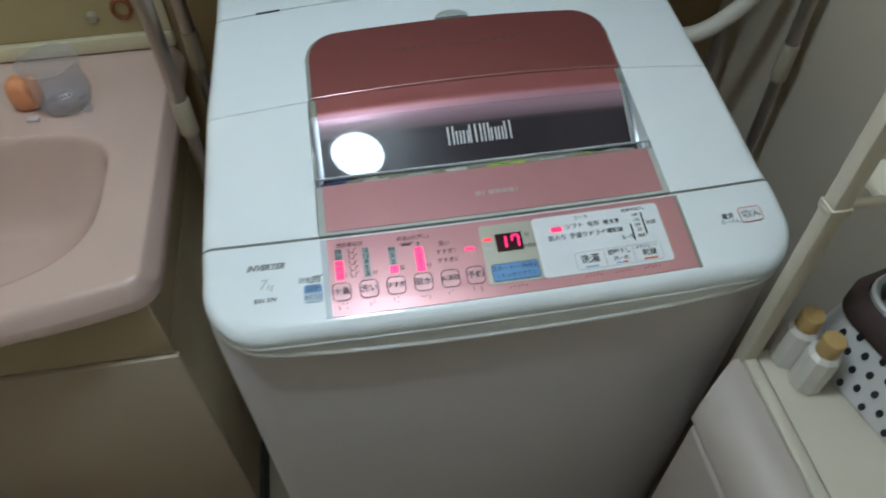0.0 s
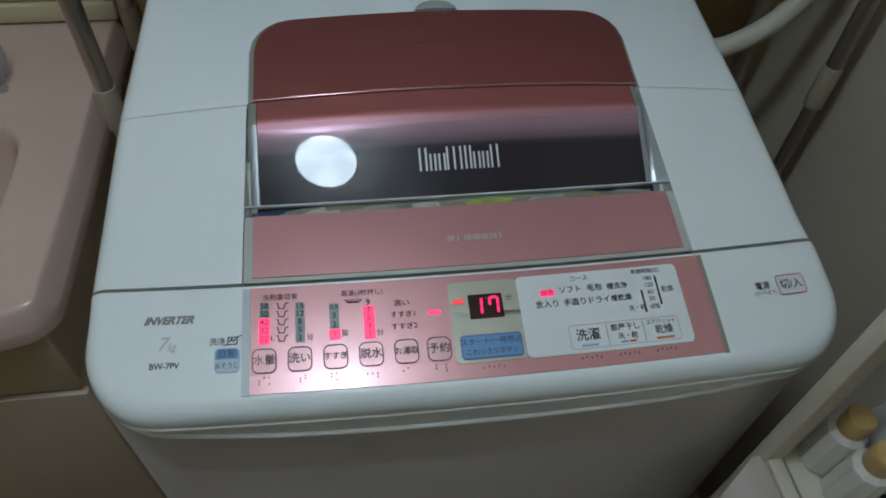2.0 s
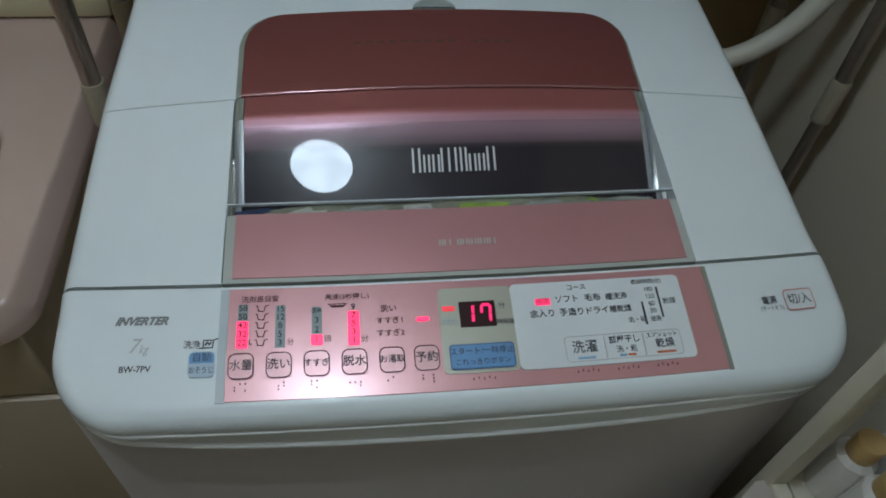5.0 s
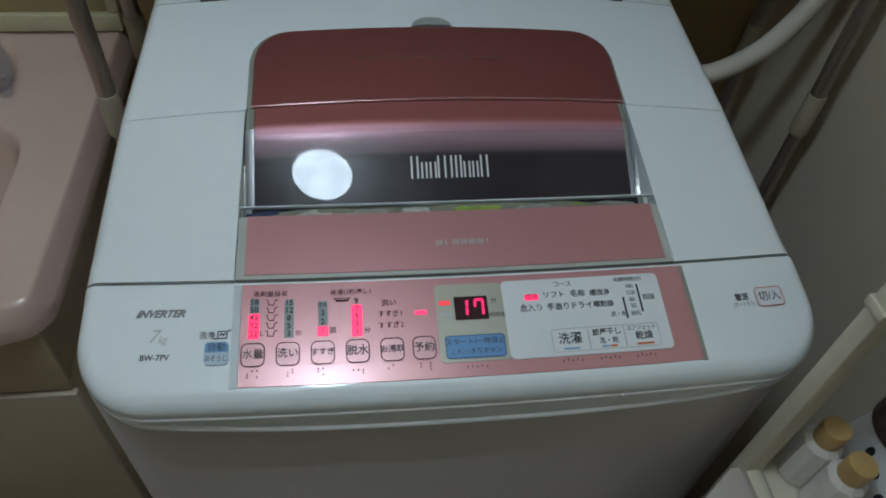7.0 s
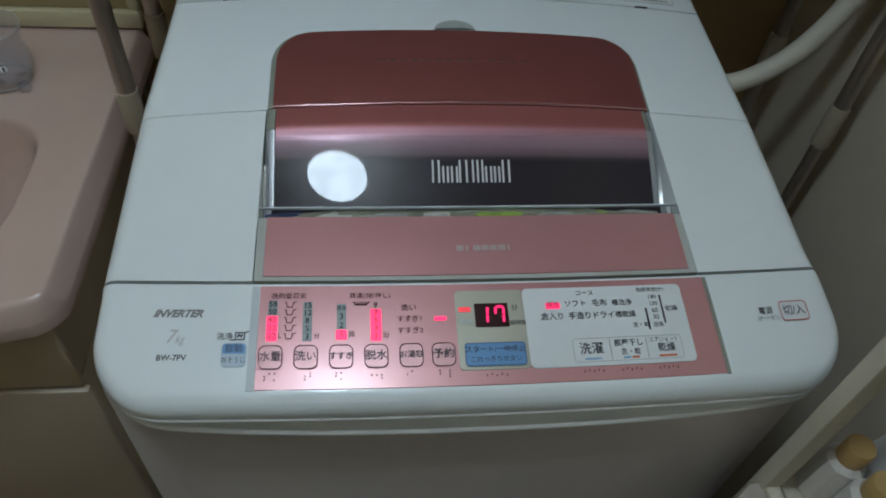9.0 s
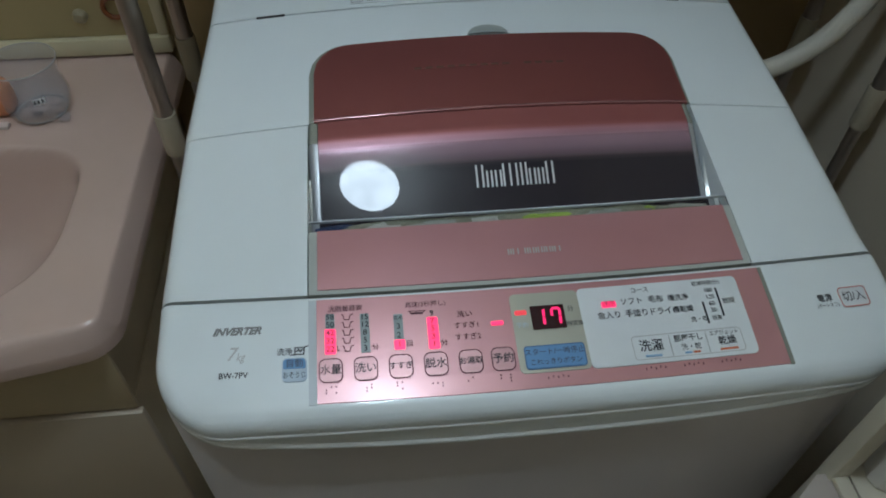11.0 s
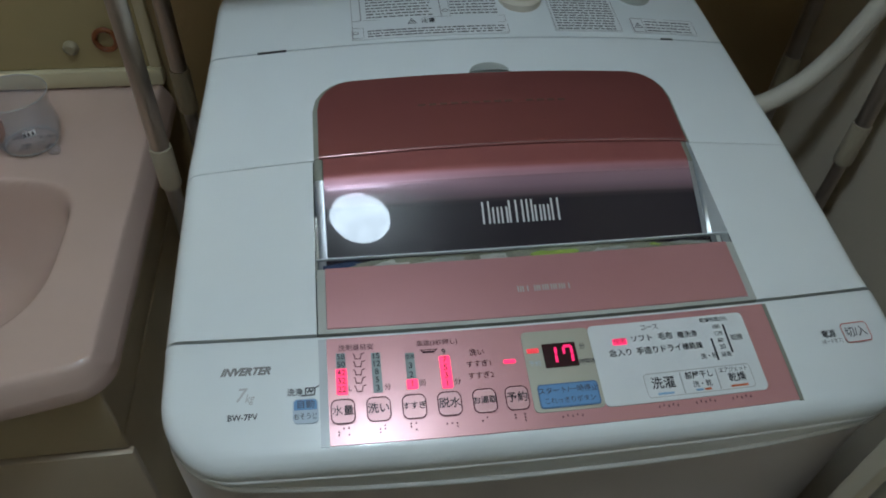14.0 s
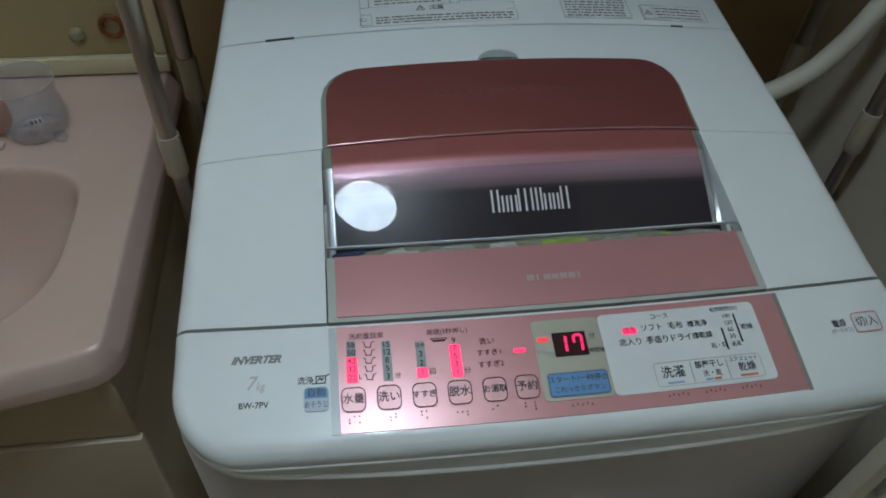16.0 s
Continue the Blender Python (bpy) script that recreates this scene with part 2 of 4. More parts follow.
def box(bm, x0, x1, y0, y1, z0, z1, bevel=0.0, seg=2):
    r = bmesh.ops.create_cube(bm, size=1)
    bmesh.ops.scale(bm, vec=(x1 - x0, y1 - y0, z1 - z0), verts=r["verts"])
    bmesh.ops.translate(bm, vec=((x0 + x1) / 2, (y0 + y1) / 2, (z0 + z1) / 2), verts=r["verts"])
    if bevel:
        es = list({e for v in r["verts"] for e in v.link_edges})
        bmesh.ops.bevel(bm, geom=es, offset=bevel, segments=seg, affect="EDGES", profile=0.5)
    return bm


def lathe(bm, profile, centre, n=40, axis="z", lumps=0.0):
    """Turns (radius, height) pairs about an axis; closes ends of radius zero."""
    rings = []
    for r, h in profile:
        ring = []
        for i in range(n):
            a = 2 * math.pi * i / n
            rr = r * (1 + lumps * math.sin(3 * a + h * 90))
            p = (rr * math.cos(a), rr * math.sin(a), h)
            if axis == "y":
                p = (p[0], h, p[1])
            elif axis == "x":
                p = (h, p[0], p[1])
            ring.append(bm.verts.new(Vector(p) + Vector(centre)))
        rings.append(ring)
    for a, b in zip(rings, rings[1:]):
        for i in range(n):
            bm.faces.new((a[i], a[(i + 1) % n], b[(i + 1) % n], b[i]))
    bmesh.ops.remove_doubles(bm, verts=[v for r in rings for v in r], dist=1e-6)
    return bm


def tube(bm, pts, r, n=14, ribs=0.0, steps=14):
    """A round tube through points, smoothed; ribs: depth of the rings of a bellows hose."""
    P = [Vector(p) for p in pts]
    path = []
    if len(P) == 2:
        path = P
    else:
        Q = [2 * P[0] - P[1], *P, 2 * P[-1] - P[-2]]
        for i in range(1, len(Q) - 2):
            for k in range(steps):
                t = k / steps
                a, b, c, d = Q[i - 1:i + 3]
                path.append(0.5 * (2 * b + (c - a) * t + (2 * a - 5 * b + 4 * c - d) * t * t + (3 * b - a - 3 * c + d) * t ** 3))
        path.append(P[-1])
    rings = []
    side = Vector((0.31, 0.17, 0.93))
    for i, p in enumerate(path):
        d = (path[min(i + 1, len(path) - 1)] - path[max(i - 1, 0)]).normalized()
        u = d.cross(side).normalized()
        if u.length < 0.1:
            u = d.cross(Vector((1, 0, 0))).normalized()
        w = d.cross(u)
        rr = r - (ribs if i % 2 else 0)
        rings.append([bm.verts.new(p + rr * (math.cos(2 * math.pi * k / n) * u + math.sin(2 * math.pi * k / n) * w)) for k in range(n)])
    for a, b in zip(rings, rings[1:]):
        for k in range(n):
            bm.faces.new((a[k], a[(k + 1) % n], b[(k + 1) % n], b[k]))
    bm.faces.new(rings[0])
    bm.faces.new(rings[-1])
    return bm


# ---- the room ----
def slab(name, x0, x1, y0, y1, z0, z1, mat, label):
    return tagged(link(name, box(bmesh.new(), x0, x1, y0, y1, z0, z1), mat), label, name.split("_")[0], kind="structure")


slab("floor", ROOM_X0 - 0.1, ROOM_X1 + 0.1, ROOM_Y0 - 0.1, ROOM_Y1 + 0.1, -0.06, 0.0, FLOOR, "brown vinyl floor of a narrow washroom")
slab("ceiling", ROOM_X0 - 0.1, ROOM_X1 + 0.1, ROOM_Y0 - 0.1, ROOM_Y1 + 0.1, ROOM_Z, ROOM_Z + 0.06, CEIL, "plain off-white washroom ceiling")
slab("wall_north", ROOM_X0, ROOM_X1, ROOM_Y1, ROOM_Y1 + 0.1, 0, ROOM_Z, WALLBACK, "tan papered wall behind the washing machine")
slab("wall_south", ROOM_X0, ROOM_X1, ROOM_Y0 - 0.1, ROOM_Y0, 0, ROOM_Z, WALLSOUTH, "unseen wall that closes the washroom, darkened to cut bounce light")
slab("wall_east", ROOM_X1, ROOM_X1 + 0.1, ROOM_Y0 - 0.1, ROOM_Y1 + 0.1, 0, ROOM_Z, WALLSIDE, "grey beige papered wall beside the storage rack")
slab("wall_west", ROOM_X0 - 0.1, ROOM_X0, ROOM_Y0 - 0.1, ROOM_Y1 + 0.1, 0, ROOM_Z, WALLSIDE, "plain papered wall beyond the vanity")

lamp = thing("ceiling_lamp", (LAMP[0], LAMP[1], ROOM_Z), "lit white globe lamp on the washroom ceiling", "lamp")
part("globe", lathe(bmesh.new(), [(0.103 * math.cos(a), 0.090 * math.sin(a)) for a in np.linspace(-1.5707, 1.35, 20)], LAMP), LAMPM, lamp)
part("ceiling_base", lathe(bmesh.new(), [(0.0, 0.086), (0.03, 0.086), (0.03, 0.17), (0.05, 0.175), (0.05, ROOM_Z - LAMP[2]), (0.0, ROOM_Z - LAMP[2])], LAMP), HOOK, lamp)

# ---- the washing machine: one crowned, bowed top surface ----
KX = 0.25
HALF = 0.285
_cy = np.polyfit((0.0, 0.03, 0.08, 0.12, 0.176, 0.287, 0.36, 0.441, 0.509, 0.57), (0.946, 0.954, 0.9645, 0.9715, 0.981, 1.0, 1.011, 1.0215, 1.034, 1.037), 4)


def bow(yp):
    return float(np.interp(yp, (0.0, 0.11, 0.175, 0.283, 0.38, 0.43, 0.57), (0.016, 0.0196, 0.019, 0.004, 0.001, 0.006, 0.0)))


def top(x, yp, off=0.0):
    """A place on the machine's top: x across, yp depth before the bow, off above it."""
    y = yp + bow(yp) * (x / HALF) ** 2
    return Vector((x, y, float(np.polyval(_cy, y)) - KX * x * x + off))


def dip(yp):
    """How far the smoked grip face lies under the lid."""
    s, q, edge, run = 0.371, -0.52, 0.2525, 0.0085
    if yp < edge:
        return -0.0140 + s * (yp - 0.2185) + q * (yp - 0.2185) ** 2
    v, m = -0.0140 + s * (edge - 0.2185) + q * (edge - 0.2185) ** 2, s + 2 * q * (edge - 0.2185)
    t = min(1.0, (yp - edge) / run)
    return v + (t ** 3 - 2 * t * t + t) * run * m - (3 * t * t - 2 * t ** 3) * v


def face(x, yp, off=0.0):
    return top(x, yp, off + dip(yp))


def corner(yp, y0, y1, w, rf, rb):
    """Half width of a rounded rectangle at depth yp."""
    if yp < y0 + rf:
        d = min(rf, y0 + rf - yp)
        return w - rf + math.sqrt(max(0, rf * rf - d * d))
    if yp > y1 - rb:
        d = min(rb, yp - (y1 - rb))
        return w - rb + math.sqrt(max(0, rb * rb - d * d))
    return w


def spread(x, yp):
    """The plan narrows a little from the console to the back."""
    if abs(x) < 0.18:
        return x
    k = float(np.interp(yp, (0.0, 0.10, 0.125, 0.29, 0.44, 0.57), (1.0, 1.0, 0.985, 0.955, 0.865, 0.83)))
    return math.copysign(0.18 + (abs(x) - 0.18) * k, x) + float(np.interp(yp, (0.0, 0.09, 0.12, 0.3), (0.0035, 0.0030, 0.001, 0.0))) * min(1, (abs(x) - 0.18) / 0.08)


def top_piece(name, parent, mat, ya, yb, skirt=0.024, x_from=None, label="", roll=0.013, hollow=0.0, only=None, deck=(0.0085, 0.572, 0.2930, 0.054, 0.045)):
    """The slice of the rounded top between two depths, with rolled outer edges and a skirt. x_from: keeps only |x| beyond it."""
    y0, y1, w, rf, rb = deck
    rows = sorted({round(v, 5) for v in [ya, yb, *np.linspace(ya, yb, 22), *(y0 + d for d in (0, 0.0006, 0.002, 0.004, 0.007, 0.010, 0.014, 0.02, 0.03, 0.04, 0.05)),
                   *(y1 - d for d in (0, 0.001, 0.003, 0.006, 0.010, 0.014, 0.02, 0.03))] if ya - 1e-6 <= v <= yb + 1e-6})
    bm = bmesh.new()

    def height(x, yp):
        ax, cy = abs(x), yp
        if cy < y0 + rf and ax > w - rf:
            d = rf - math.hypot(ax - (w - rf), cy - (y0 + rf))
        elif cy > y1 - rb and ax > w - rb:
            d = rb - math.hypot(ax - (w - rb), cy - (y1 - rb))
        else:
            d = min(w - ax, cy - y0, y1 - cy)
        d = max(0.0, d)
        return 0.0 if d >= roll else -(roll - math.sqrt(max(0, roll * roll - (roll - d) ** 2)))

    sides = [(-1, 1)] if x_from is None else [(-1, -x_from[0]), (x_from[1], 1)]
    for s0, s1 in sides if only is None else [sides[only]]:
        grid = []
        for yp in rows:
            hw = corner(yp, y0, y1, w, rf, rb)
            a = -hw if s0 == -1 else s0
            b = hw if s1 == 1 else s1
            edge = [0, 0.0006, 0.002, 0.004, 0.007, 0.010, 0.014]
            xs = [a + e for e in edge] if s0 == -1 else [a]
            xe = [b - e for e in reversed(edge)] if s1 == 1 else [b]
            xs = xs + list(np.linspace(xs[-1], xe[0], 26)[1:-1]) + xe
            grid.append([bm.verts.new(top(spread(x, yp), yp, height(x, yp))) for x in xs])
        for r0, r1 in zip(grid, grid[1:]):
            for i in range(len(r0) - 1):
                mx, my = abs(r0[i].co.x + r1[i + 1].co.x) / 2, (r0[i].co.y + r1[i + 1].co.y) / 2
                if not hollow or mx > w - hollow or my < y0 + hollow or my > y1 - hollow:
                    bm.faces.new((r0[i], r0[i + 1], r1[i + 1], r1[i]))
    bmesh.ops.delete(bm, geom=[v for v in bm.verts if not v.link_faces], context="VERTS")
    rim = [e for e in bm.edges if len(e.link_faces) == 1]
    got = bmesh.ops.extrude_edge_only(bm, edges=rim)
    for v in got["geom"]:
        if isinstance(v, bmesh.types.BMVert):
            v.co.z -= skirt
    return part(name, bm, mat, parent, label, smooth=50)


def patch(x0, x1, y0, y1, r=0.0, off=0.001, thick=0.001, on=top, nx=None, ny=6, bm=None, r_front=None):
    """A thin plate with rounded corners laid on the top surface."""
    bm = bm or bmesh.new()
    rf = r if r_front is None else r_front
    nx = nx or max(3, int((x1 - x0) / 0.008))
    xs = set(np.linspace(x0, x1, nx))
    for d in ((0.0, 0.08, 0.3, 0.6, 1.0) if r else ()):
        xs |= {x0 + d * r, x1 - d * r}
    xs = sorted(round(float(x), 6) for x in xs)
    xs = [x for i, x in enumerate(xs) if i == 0 or x - xs[i - 1] > 1e-5]
    grid = []
    for x in xs:
        e = min(x - x0, x1 - x)
        cut = r - math.sqrt(max(0, r * r - (r - e) ** 2)) if r and e < r else 0.0
        cut_f = rf - math.sqrt(max(0, rf * rf - (rf - e) ** 2)) if rf and e < rf else 0.0
        grid.append([bm.verts.new(on(x, float(y), off)) for y in np.linspace(y0 + cut_f, y1 - cut, ny)])
    for a, b in zip(grid, grid[1:]):
        for i in range(ny - 1):
            bm.faces.new((a[i], b[i], b[i + 1], a[i + 1]))
    inside = {v for row in grid for v in row}
    rim = [e for e in bm.edges if len(e.link_faces) == 1 and e.verts[0] in inside]
    got = bmesh.ops.extrude_edge_only(bm, edges=rim)
    for v in got["geom"]:
        if isinstance(v, bmesh.types.BMVert):
            v.co.z -= thick
    return bm


def outline(x0, x1, y0, y1, r, w, off=0.0016, on=top, bm=None):
    """A thin raised line round a rounded rectangle."""
    bm = bm or bmesh.new()

    def loop(d):
        pts = []
        rr = max(r - d, 0.0003)
        e = d + rr
        for cx, cy, a0 in ((x1 - e, y1 - e, 0), (x0 + e, y1 - e, 90), (x0 + e, y0 + e, 180), (x1 - e, y0 + e, 270)):
            for k in range(7):
                a = radians(a0 + 15 * k)
                pts.append((cx + rr * math.cos(a), cy + rr * math.sin(a)))
        return pts
    A = [bm.verts.new(on(x, y, off)) for x, y in loop(0)]
    B = [bm.verts.new(on(x, y, off)) for x, y in loop(w)]
    for i in range(len(A)):
        j = (i + 1) % len(A)
        bm.faces.new((A[i], A[j], B[j], B[i]))
    return bm


def words(body, x, yp, size, off=0.0018, on=top, shear=0.0, stretch=1.0, bm=None, bold=0.010):
    """Lettering in the built-in font, centred at x, yp and laid on the surface."""
    c = bpy.data.curves.new("t", "FONT")
    c.body, c.size, c.shear, c.align_x, c.align_y = body, size, shear, "CENTER", "CENTER"
    c.resolution_u = 3
    c.offset = (bold if size > 0.0055 or bold > 0.01 else 0.004) * size
    ob = bpy.data.objects.new("t", c)
    scene.collection.objects.link(ob)
    me = bpy.data.meshes.new_from_object(ob.evaluated_get(bpy.context.evaluated_depsgraph_get()))
    bm = bm or bmesh.new()
    n = len(bm.verts)
    bm.from_mesh(me)
    bm.verts.ensure_lookup_table()
    for v in bm.verts[n:]:
        v.co = on(x + v.co.x * stretch, yp + v.co.y, off)
    bpy.data.objects.remove(ob)
    bpy.data.meshes.remove(me)
    bpy.data.curves.remove(c)
    return bm


SEAM, FOLD, HINGE = 0.102, 0.2805, 0.431
washer = thing("washing_machine", (0, 0.28, 0), "white top-loading washing machine with pink control panel, running", "washing machine")


def rounded_box(x, y0, y1, z0, z1, r, front_bow=0.0, rows=((0, 0), (1, 0)), n=8):
    """An upright rounded box; rows: (share of height, inset)."""
    bm = bmesh.new()
    rings = []
    for s, inset in rows:
        z = z0 + (z1 - z0) * s
        pts = []
        for cx, cy, a0 in ((x - r, y1 - r, 0), (-x + r, y1 - r, 90), (-x + r, y0 + r, 180), (x - r, y0 + r, 270)):
            for k in range(n + 1):
                a = radians(a0 + 90 * k / n)
                rr = r - inset
                pts.append((cx + rr * math.cos(a), cy + rr * math.sin(a)))
            if a0 == 180:
                for k in range(1, 12):
                    pts.append((-x + r + (2 * x - 2 * r) * k / 12, y0 + inset))
        ring = []
        for px, py in pts:
            share = max(0, min(1, (y0 + 0.1 - py) / 0.1))
            py += share * front_bow * (px / HALF) ** 2
            ring.append(bm.verts.new((px, py, z)))
        rings.append(ring)
    for a, b in zip(rings, rings[1:]):
        for i in range(len(a)):
            j = (i + 1) % len(a)
            bm.faces.new((a[i], a[j], b[j], b[i]))
    bm.faces.new(rings[0])
    bm.faces.new(rings[-1])
    return bm


part("cabinet", rounded_box(0.2885, 0.0125, 0.565, 0.035, 0.915, 0.045, 0.020, ((0, 0.004), (0.004, 0), (0.99, 0), (1, 0.004))), BODY, washer, "white painted steel cabinet")
part("plinth", rounded_box(0.26, 0.03, 0.55, 0.012, 0.04, 0.04, 0.016), GREYPRINT, washer)
for fx, fy in ((-0.22, 0.07), (0.22, 0.07), (-0.22, 0.51), (0.22, 0.51)):
    part("foot", lathe(bmesh.new(), [(0, 0), (0.025, 0), (0.025, 0.014), (0, 0.014)], (fx, fy, 0), 20), BLACK, washer)

# lower lip of the top, then the four top pieces
def settle(ob, z, rise=0.0140, back=0.004):
    """Lowers a rim under the console; towards the corners it rises and draws back a little."""
    for v in ob.data.vertices:
        k = abs(v.co.x / HALF) ** 3 * max(0.0, min(1.0, (0.12 - v.co.y) / 0.10))
        v.co.z += z + rise * k
        v.co.y += back * k
    return ob


settle(top_piece("top_frame", washer, WHITE, 0.0082, 0.570, skirt=0.019, roll=0.0012, hollow=0.05, deck=(0.0082, 0.570, 0.2932, 0.056, 0.045), label="white plastic top frame"), -0.0160)
settle(top_piece("frame_edge", washer, BEADM, 0.0076, 0.570, skirt=0.0010, roll=0.0011, hollow=0.05, deck=(0.0076, 0.570, 0.2938, 0.057, 0.045), label="thin bright upper edge of the top frame"), -0.0158, 0.0, 0.0)
settle(top_piece("frame_bead", washer, BEADM, 0.0060, 0.570, skirt=0.0014, roll=0.0018, hollow=0.05, deck=(0.0060, 0.570, 0.2948, 0.058, 0.045), label="thin rounded bead under the top frame"), -0.0350)
console = top_piece("console", washer, WHITE, 0.0085, SEAM - 0.0012, skirt=0.0035, roll=0.0115, label="white plastic console with rounded front corners")
for side_ in (0, 1):
    top_piece("lid_wing", washer, WHITE, SEAM + 0.0016, FOLD - 0.0005, skirt=0.026, x_from=(0.1748, 0.1775), only=side_, label="white side of the folding lid front")
lid_rear = top_piece("lid_rear", washer, WHITE, FOLD + 0.0005, HINGE - 0.0010, skirt=0.026, label="rear half of the white folding lid")
back_panel = top_piece("back_panel", washer, WHITE, HINGE + 0.0010, 0.572, skirt=0.026, label="white rear panel with warning labels")
part("seam_shadow_gap", patch(-0.278, 0.278, SEAM - 0.004, SEAM + 0.004, 0, -0.012, 0.002), BLACK, washer)
part("inner_deck", patch(-0.27, 0.27, 0.03, 0.55, 0, -0.058, 0.001, ny=30), DRUM, washer)

# lid: rose back panel, smoked grip face, pink front panel
part("rose_panel", patch(-0.1690, 0.1748, FOLD + 0.0006, 0.3768, 0.034, 0.0020, 0.0035, ny=16, r_front=0.0), ROSE, lid_rear, "dark rose metallic lid panel")
part("panel_trim", patch(-0.1736, 0.1776, FOLD + 0.0006, 0.3785, 0.037, 0.0008, 0.002, ny=16, r_front=0.0), CLEAR, lid_rear, "thin clear edge of the rose panel")
bm = bmesh.new()
ROLL = [(0.0003, -0.0012), (0.0005, 0.0006), (0.0011, 0.0017), (0.0021, 0.0023), (0.0034, 0.0022)]
for (da, ha), (db, hb) in zip(ROLL, ROLL[1:]):
    xs_ = np.linspace(-0.1688, 0.1745, 40)
    lo = [bm.verts.new(top(float(x), FOLD + da, ha)) for x in xs_]
    hi = [bm.verts.new(top(float(x), FOLD + db, hb)) for x in xs_]
    for i in range(39):
        bm.faces.new((lo[i], lo[i + 1], hi[i + 1], hi[i]))
bmesh.ops.remove_doubles(bm, verts=bm.verts, dist=1e-6)
part("rolled_edge", bm, ROSEGLINT, lid_rear, "rolled front edge of the rose panel, lightened as a highlight", smooth=80)
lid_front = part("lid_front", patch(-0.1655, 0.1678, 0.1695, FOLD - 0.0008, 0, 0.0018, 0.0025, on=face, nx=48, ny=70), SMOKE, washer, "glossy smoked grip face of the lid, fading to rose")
for sx, x_in, x_out in ((-1, 0.1657, 0.1743), (1, 0.1680, 0.1740)):
    bm = bmesh.new()
    for ya_, yb_, n_ in ((0.1695, 0.2555, 40), (0.2557, FOLD - 0.0008, 8)):
        ys_ = np.linspace(ya_, yb_, n_)
        if n_ == 8:
            part("side_cheek", bm, CHEEK, lid_front, "bright chrome edge of the grip recess")
            bm = bmesh.new()
        rows_ = [[bm.verts.new(face(sx * (x_in + (x_out - x_in) * k), float(y), h)) for y in ys_] for k, h in ((0, -0.0005), (0.05, 0.0016), (0.5, 0.0017), (0.85, 0.0008), (1, -0.0012), (1, -0.006))]
        for a, b in zip(rows_, rows_[1:]):
            for i in range(n_ - 1):
                bm.faces.new((a[i], a[i + 1], b[i + 1], b[i]))
    part("side_trim", bm, CLEAR, lid_front, "thin clear edge of the grip face")
# strip and bead added as glints: clear acrylic edges glowing with piped light
bm = bmesh.new()
ys_ = np.linspace(0.170, 0.226, 20)
rows_ = [[bm.verts.new(face(0.1774 - (0.1774 - x_) * min(1.0, 0.04 + (0.226 - float(y)) / 0.030), float(y), h_)) for y in ys_] for x_, h_ in ((0.1740, -0.0010), (0.1744, -0.0006), (0.1758, 0.0003), (0.1774, 0.0014))]
for a, b in zip(rows_, rows_[1:]):
    for i in range(len(ys_) - 1):
        bm.faces.new((a[i], a[i + 1], b[i + 1], b[i]))
part("glint_strip", bm, GLINT, lid_front, "added glossy strip, tilted to mimic light in the clear edge", smooth=60)
part("glint_bead", tube(bmesh.new(), [face(-0.1741, float(y), 0.0012) for y in np.linspace(0.173, 0.225, 9)], 0.0012, 12, steps=3), GLINT, lid_front, "added glossy bead that mimics light in the clear edge")
window_lip = part("clear_window", patch(-0.1738, 0.1768, 0.1600, 0.1695, 0, 0.0004, 0.003, ny=6), GLASS, lid_front, "clear acrylic window lip")
window_lip.visible_shadow = False
part("front_trim", patch(-0.1738, 0.1768, SEAM + 0.0012, SEAM + 0.0046, 0, 0.0006, 0.022, ny=3), TRIMM, lid_front)
part("window_edge", patch(-0.1738, 0.1768, 0.1690, 0.1702, 0, 0.0010, 0.003, ny=3), EDGEGLASS, lid_front)
part("window_side", patch(-0.1738, -0.1672, SEAM + 0.0047, 0.1598, 0, 0.0004, 0.004, nx=3, ny=10), TRIMM, lid_front)
part("window_side", patch(0.1702, 0.1768, SEAM + 0.0047, 0.1598, 0, 0.0004, 0.004, nx=3, ny=10), TRIMM, lid_front)
part("pink_panel", patch(-0.1670, 0.1700, SEAM + 0.0047, 0.1598, 0, 0.0014, 0.002, ny=10), PINK, lid_front, "pink metallic lid panel")


def bundle(mat, x, y, off, sx, sy, sz, label, seed):
    t = thing("laundry", top(x, y, off - sz), label, "laundry", "laundry in the drum")
    bm = bmesh.new()
    bmesh.ops.create_icosphere(bm, subdivisions=3, radius=1)
    for v in bm.verts:
        p = v.co * (1 + 0.35 * noise.noise(v.co * 2 + Vector((seed, 0, 0))) + 0.15 * noise.noise(v.co * 6 + Vector((seed, 3, 0))))
        v.co = top(x, y, off) + Vector((sx * p.x, sy * p.y, sz * p.z))
    part("fold", bm, mat, t)


bundle(DIMCLOTH, 0.0, 0.1660, -0.0125, 0.178, 0.0100, 0.0085, "dim olive laundry filling the drum opening", 6)
bundle(PALECLOTH, -0.112, 0.1638, -0.0078, 0.020, 0.0052, 0.0058, "pale grey laundry under the clear window", 7)
bundle(GREYCLOTH, -0.070, 0.1638, -0.0075, 0.030, 0.0050, 0.0058, "damp grey laundry under the clear window", 1)
bundle(PALECLOTH, -0.030, 0.1640, -0.0072, 0.018, 0.0050, 0.0056, "pale cream laundry under the clear window", 8)
bundle(LIME, 0.018, 0.1640, -0.0072, 0.024, 0.0050, 0.0056, "lime green laundry under the clear window", 2)
bundle(NAVY, -0.150, 0.1638, -0.0078, 0.022, 0.0050, 0.0058, "navy laundry under the clear window", 3)
bundle(GREYCLOTH, 0.068, 0.1638, -0.0080, 0.028, 0.0050, 0.0058, "grey laundry under the clear window", 4)
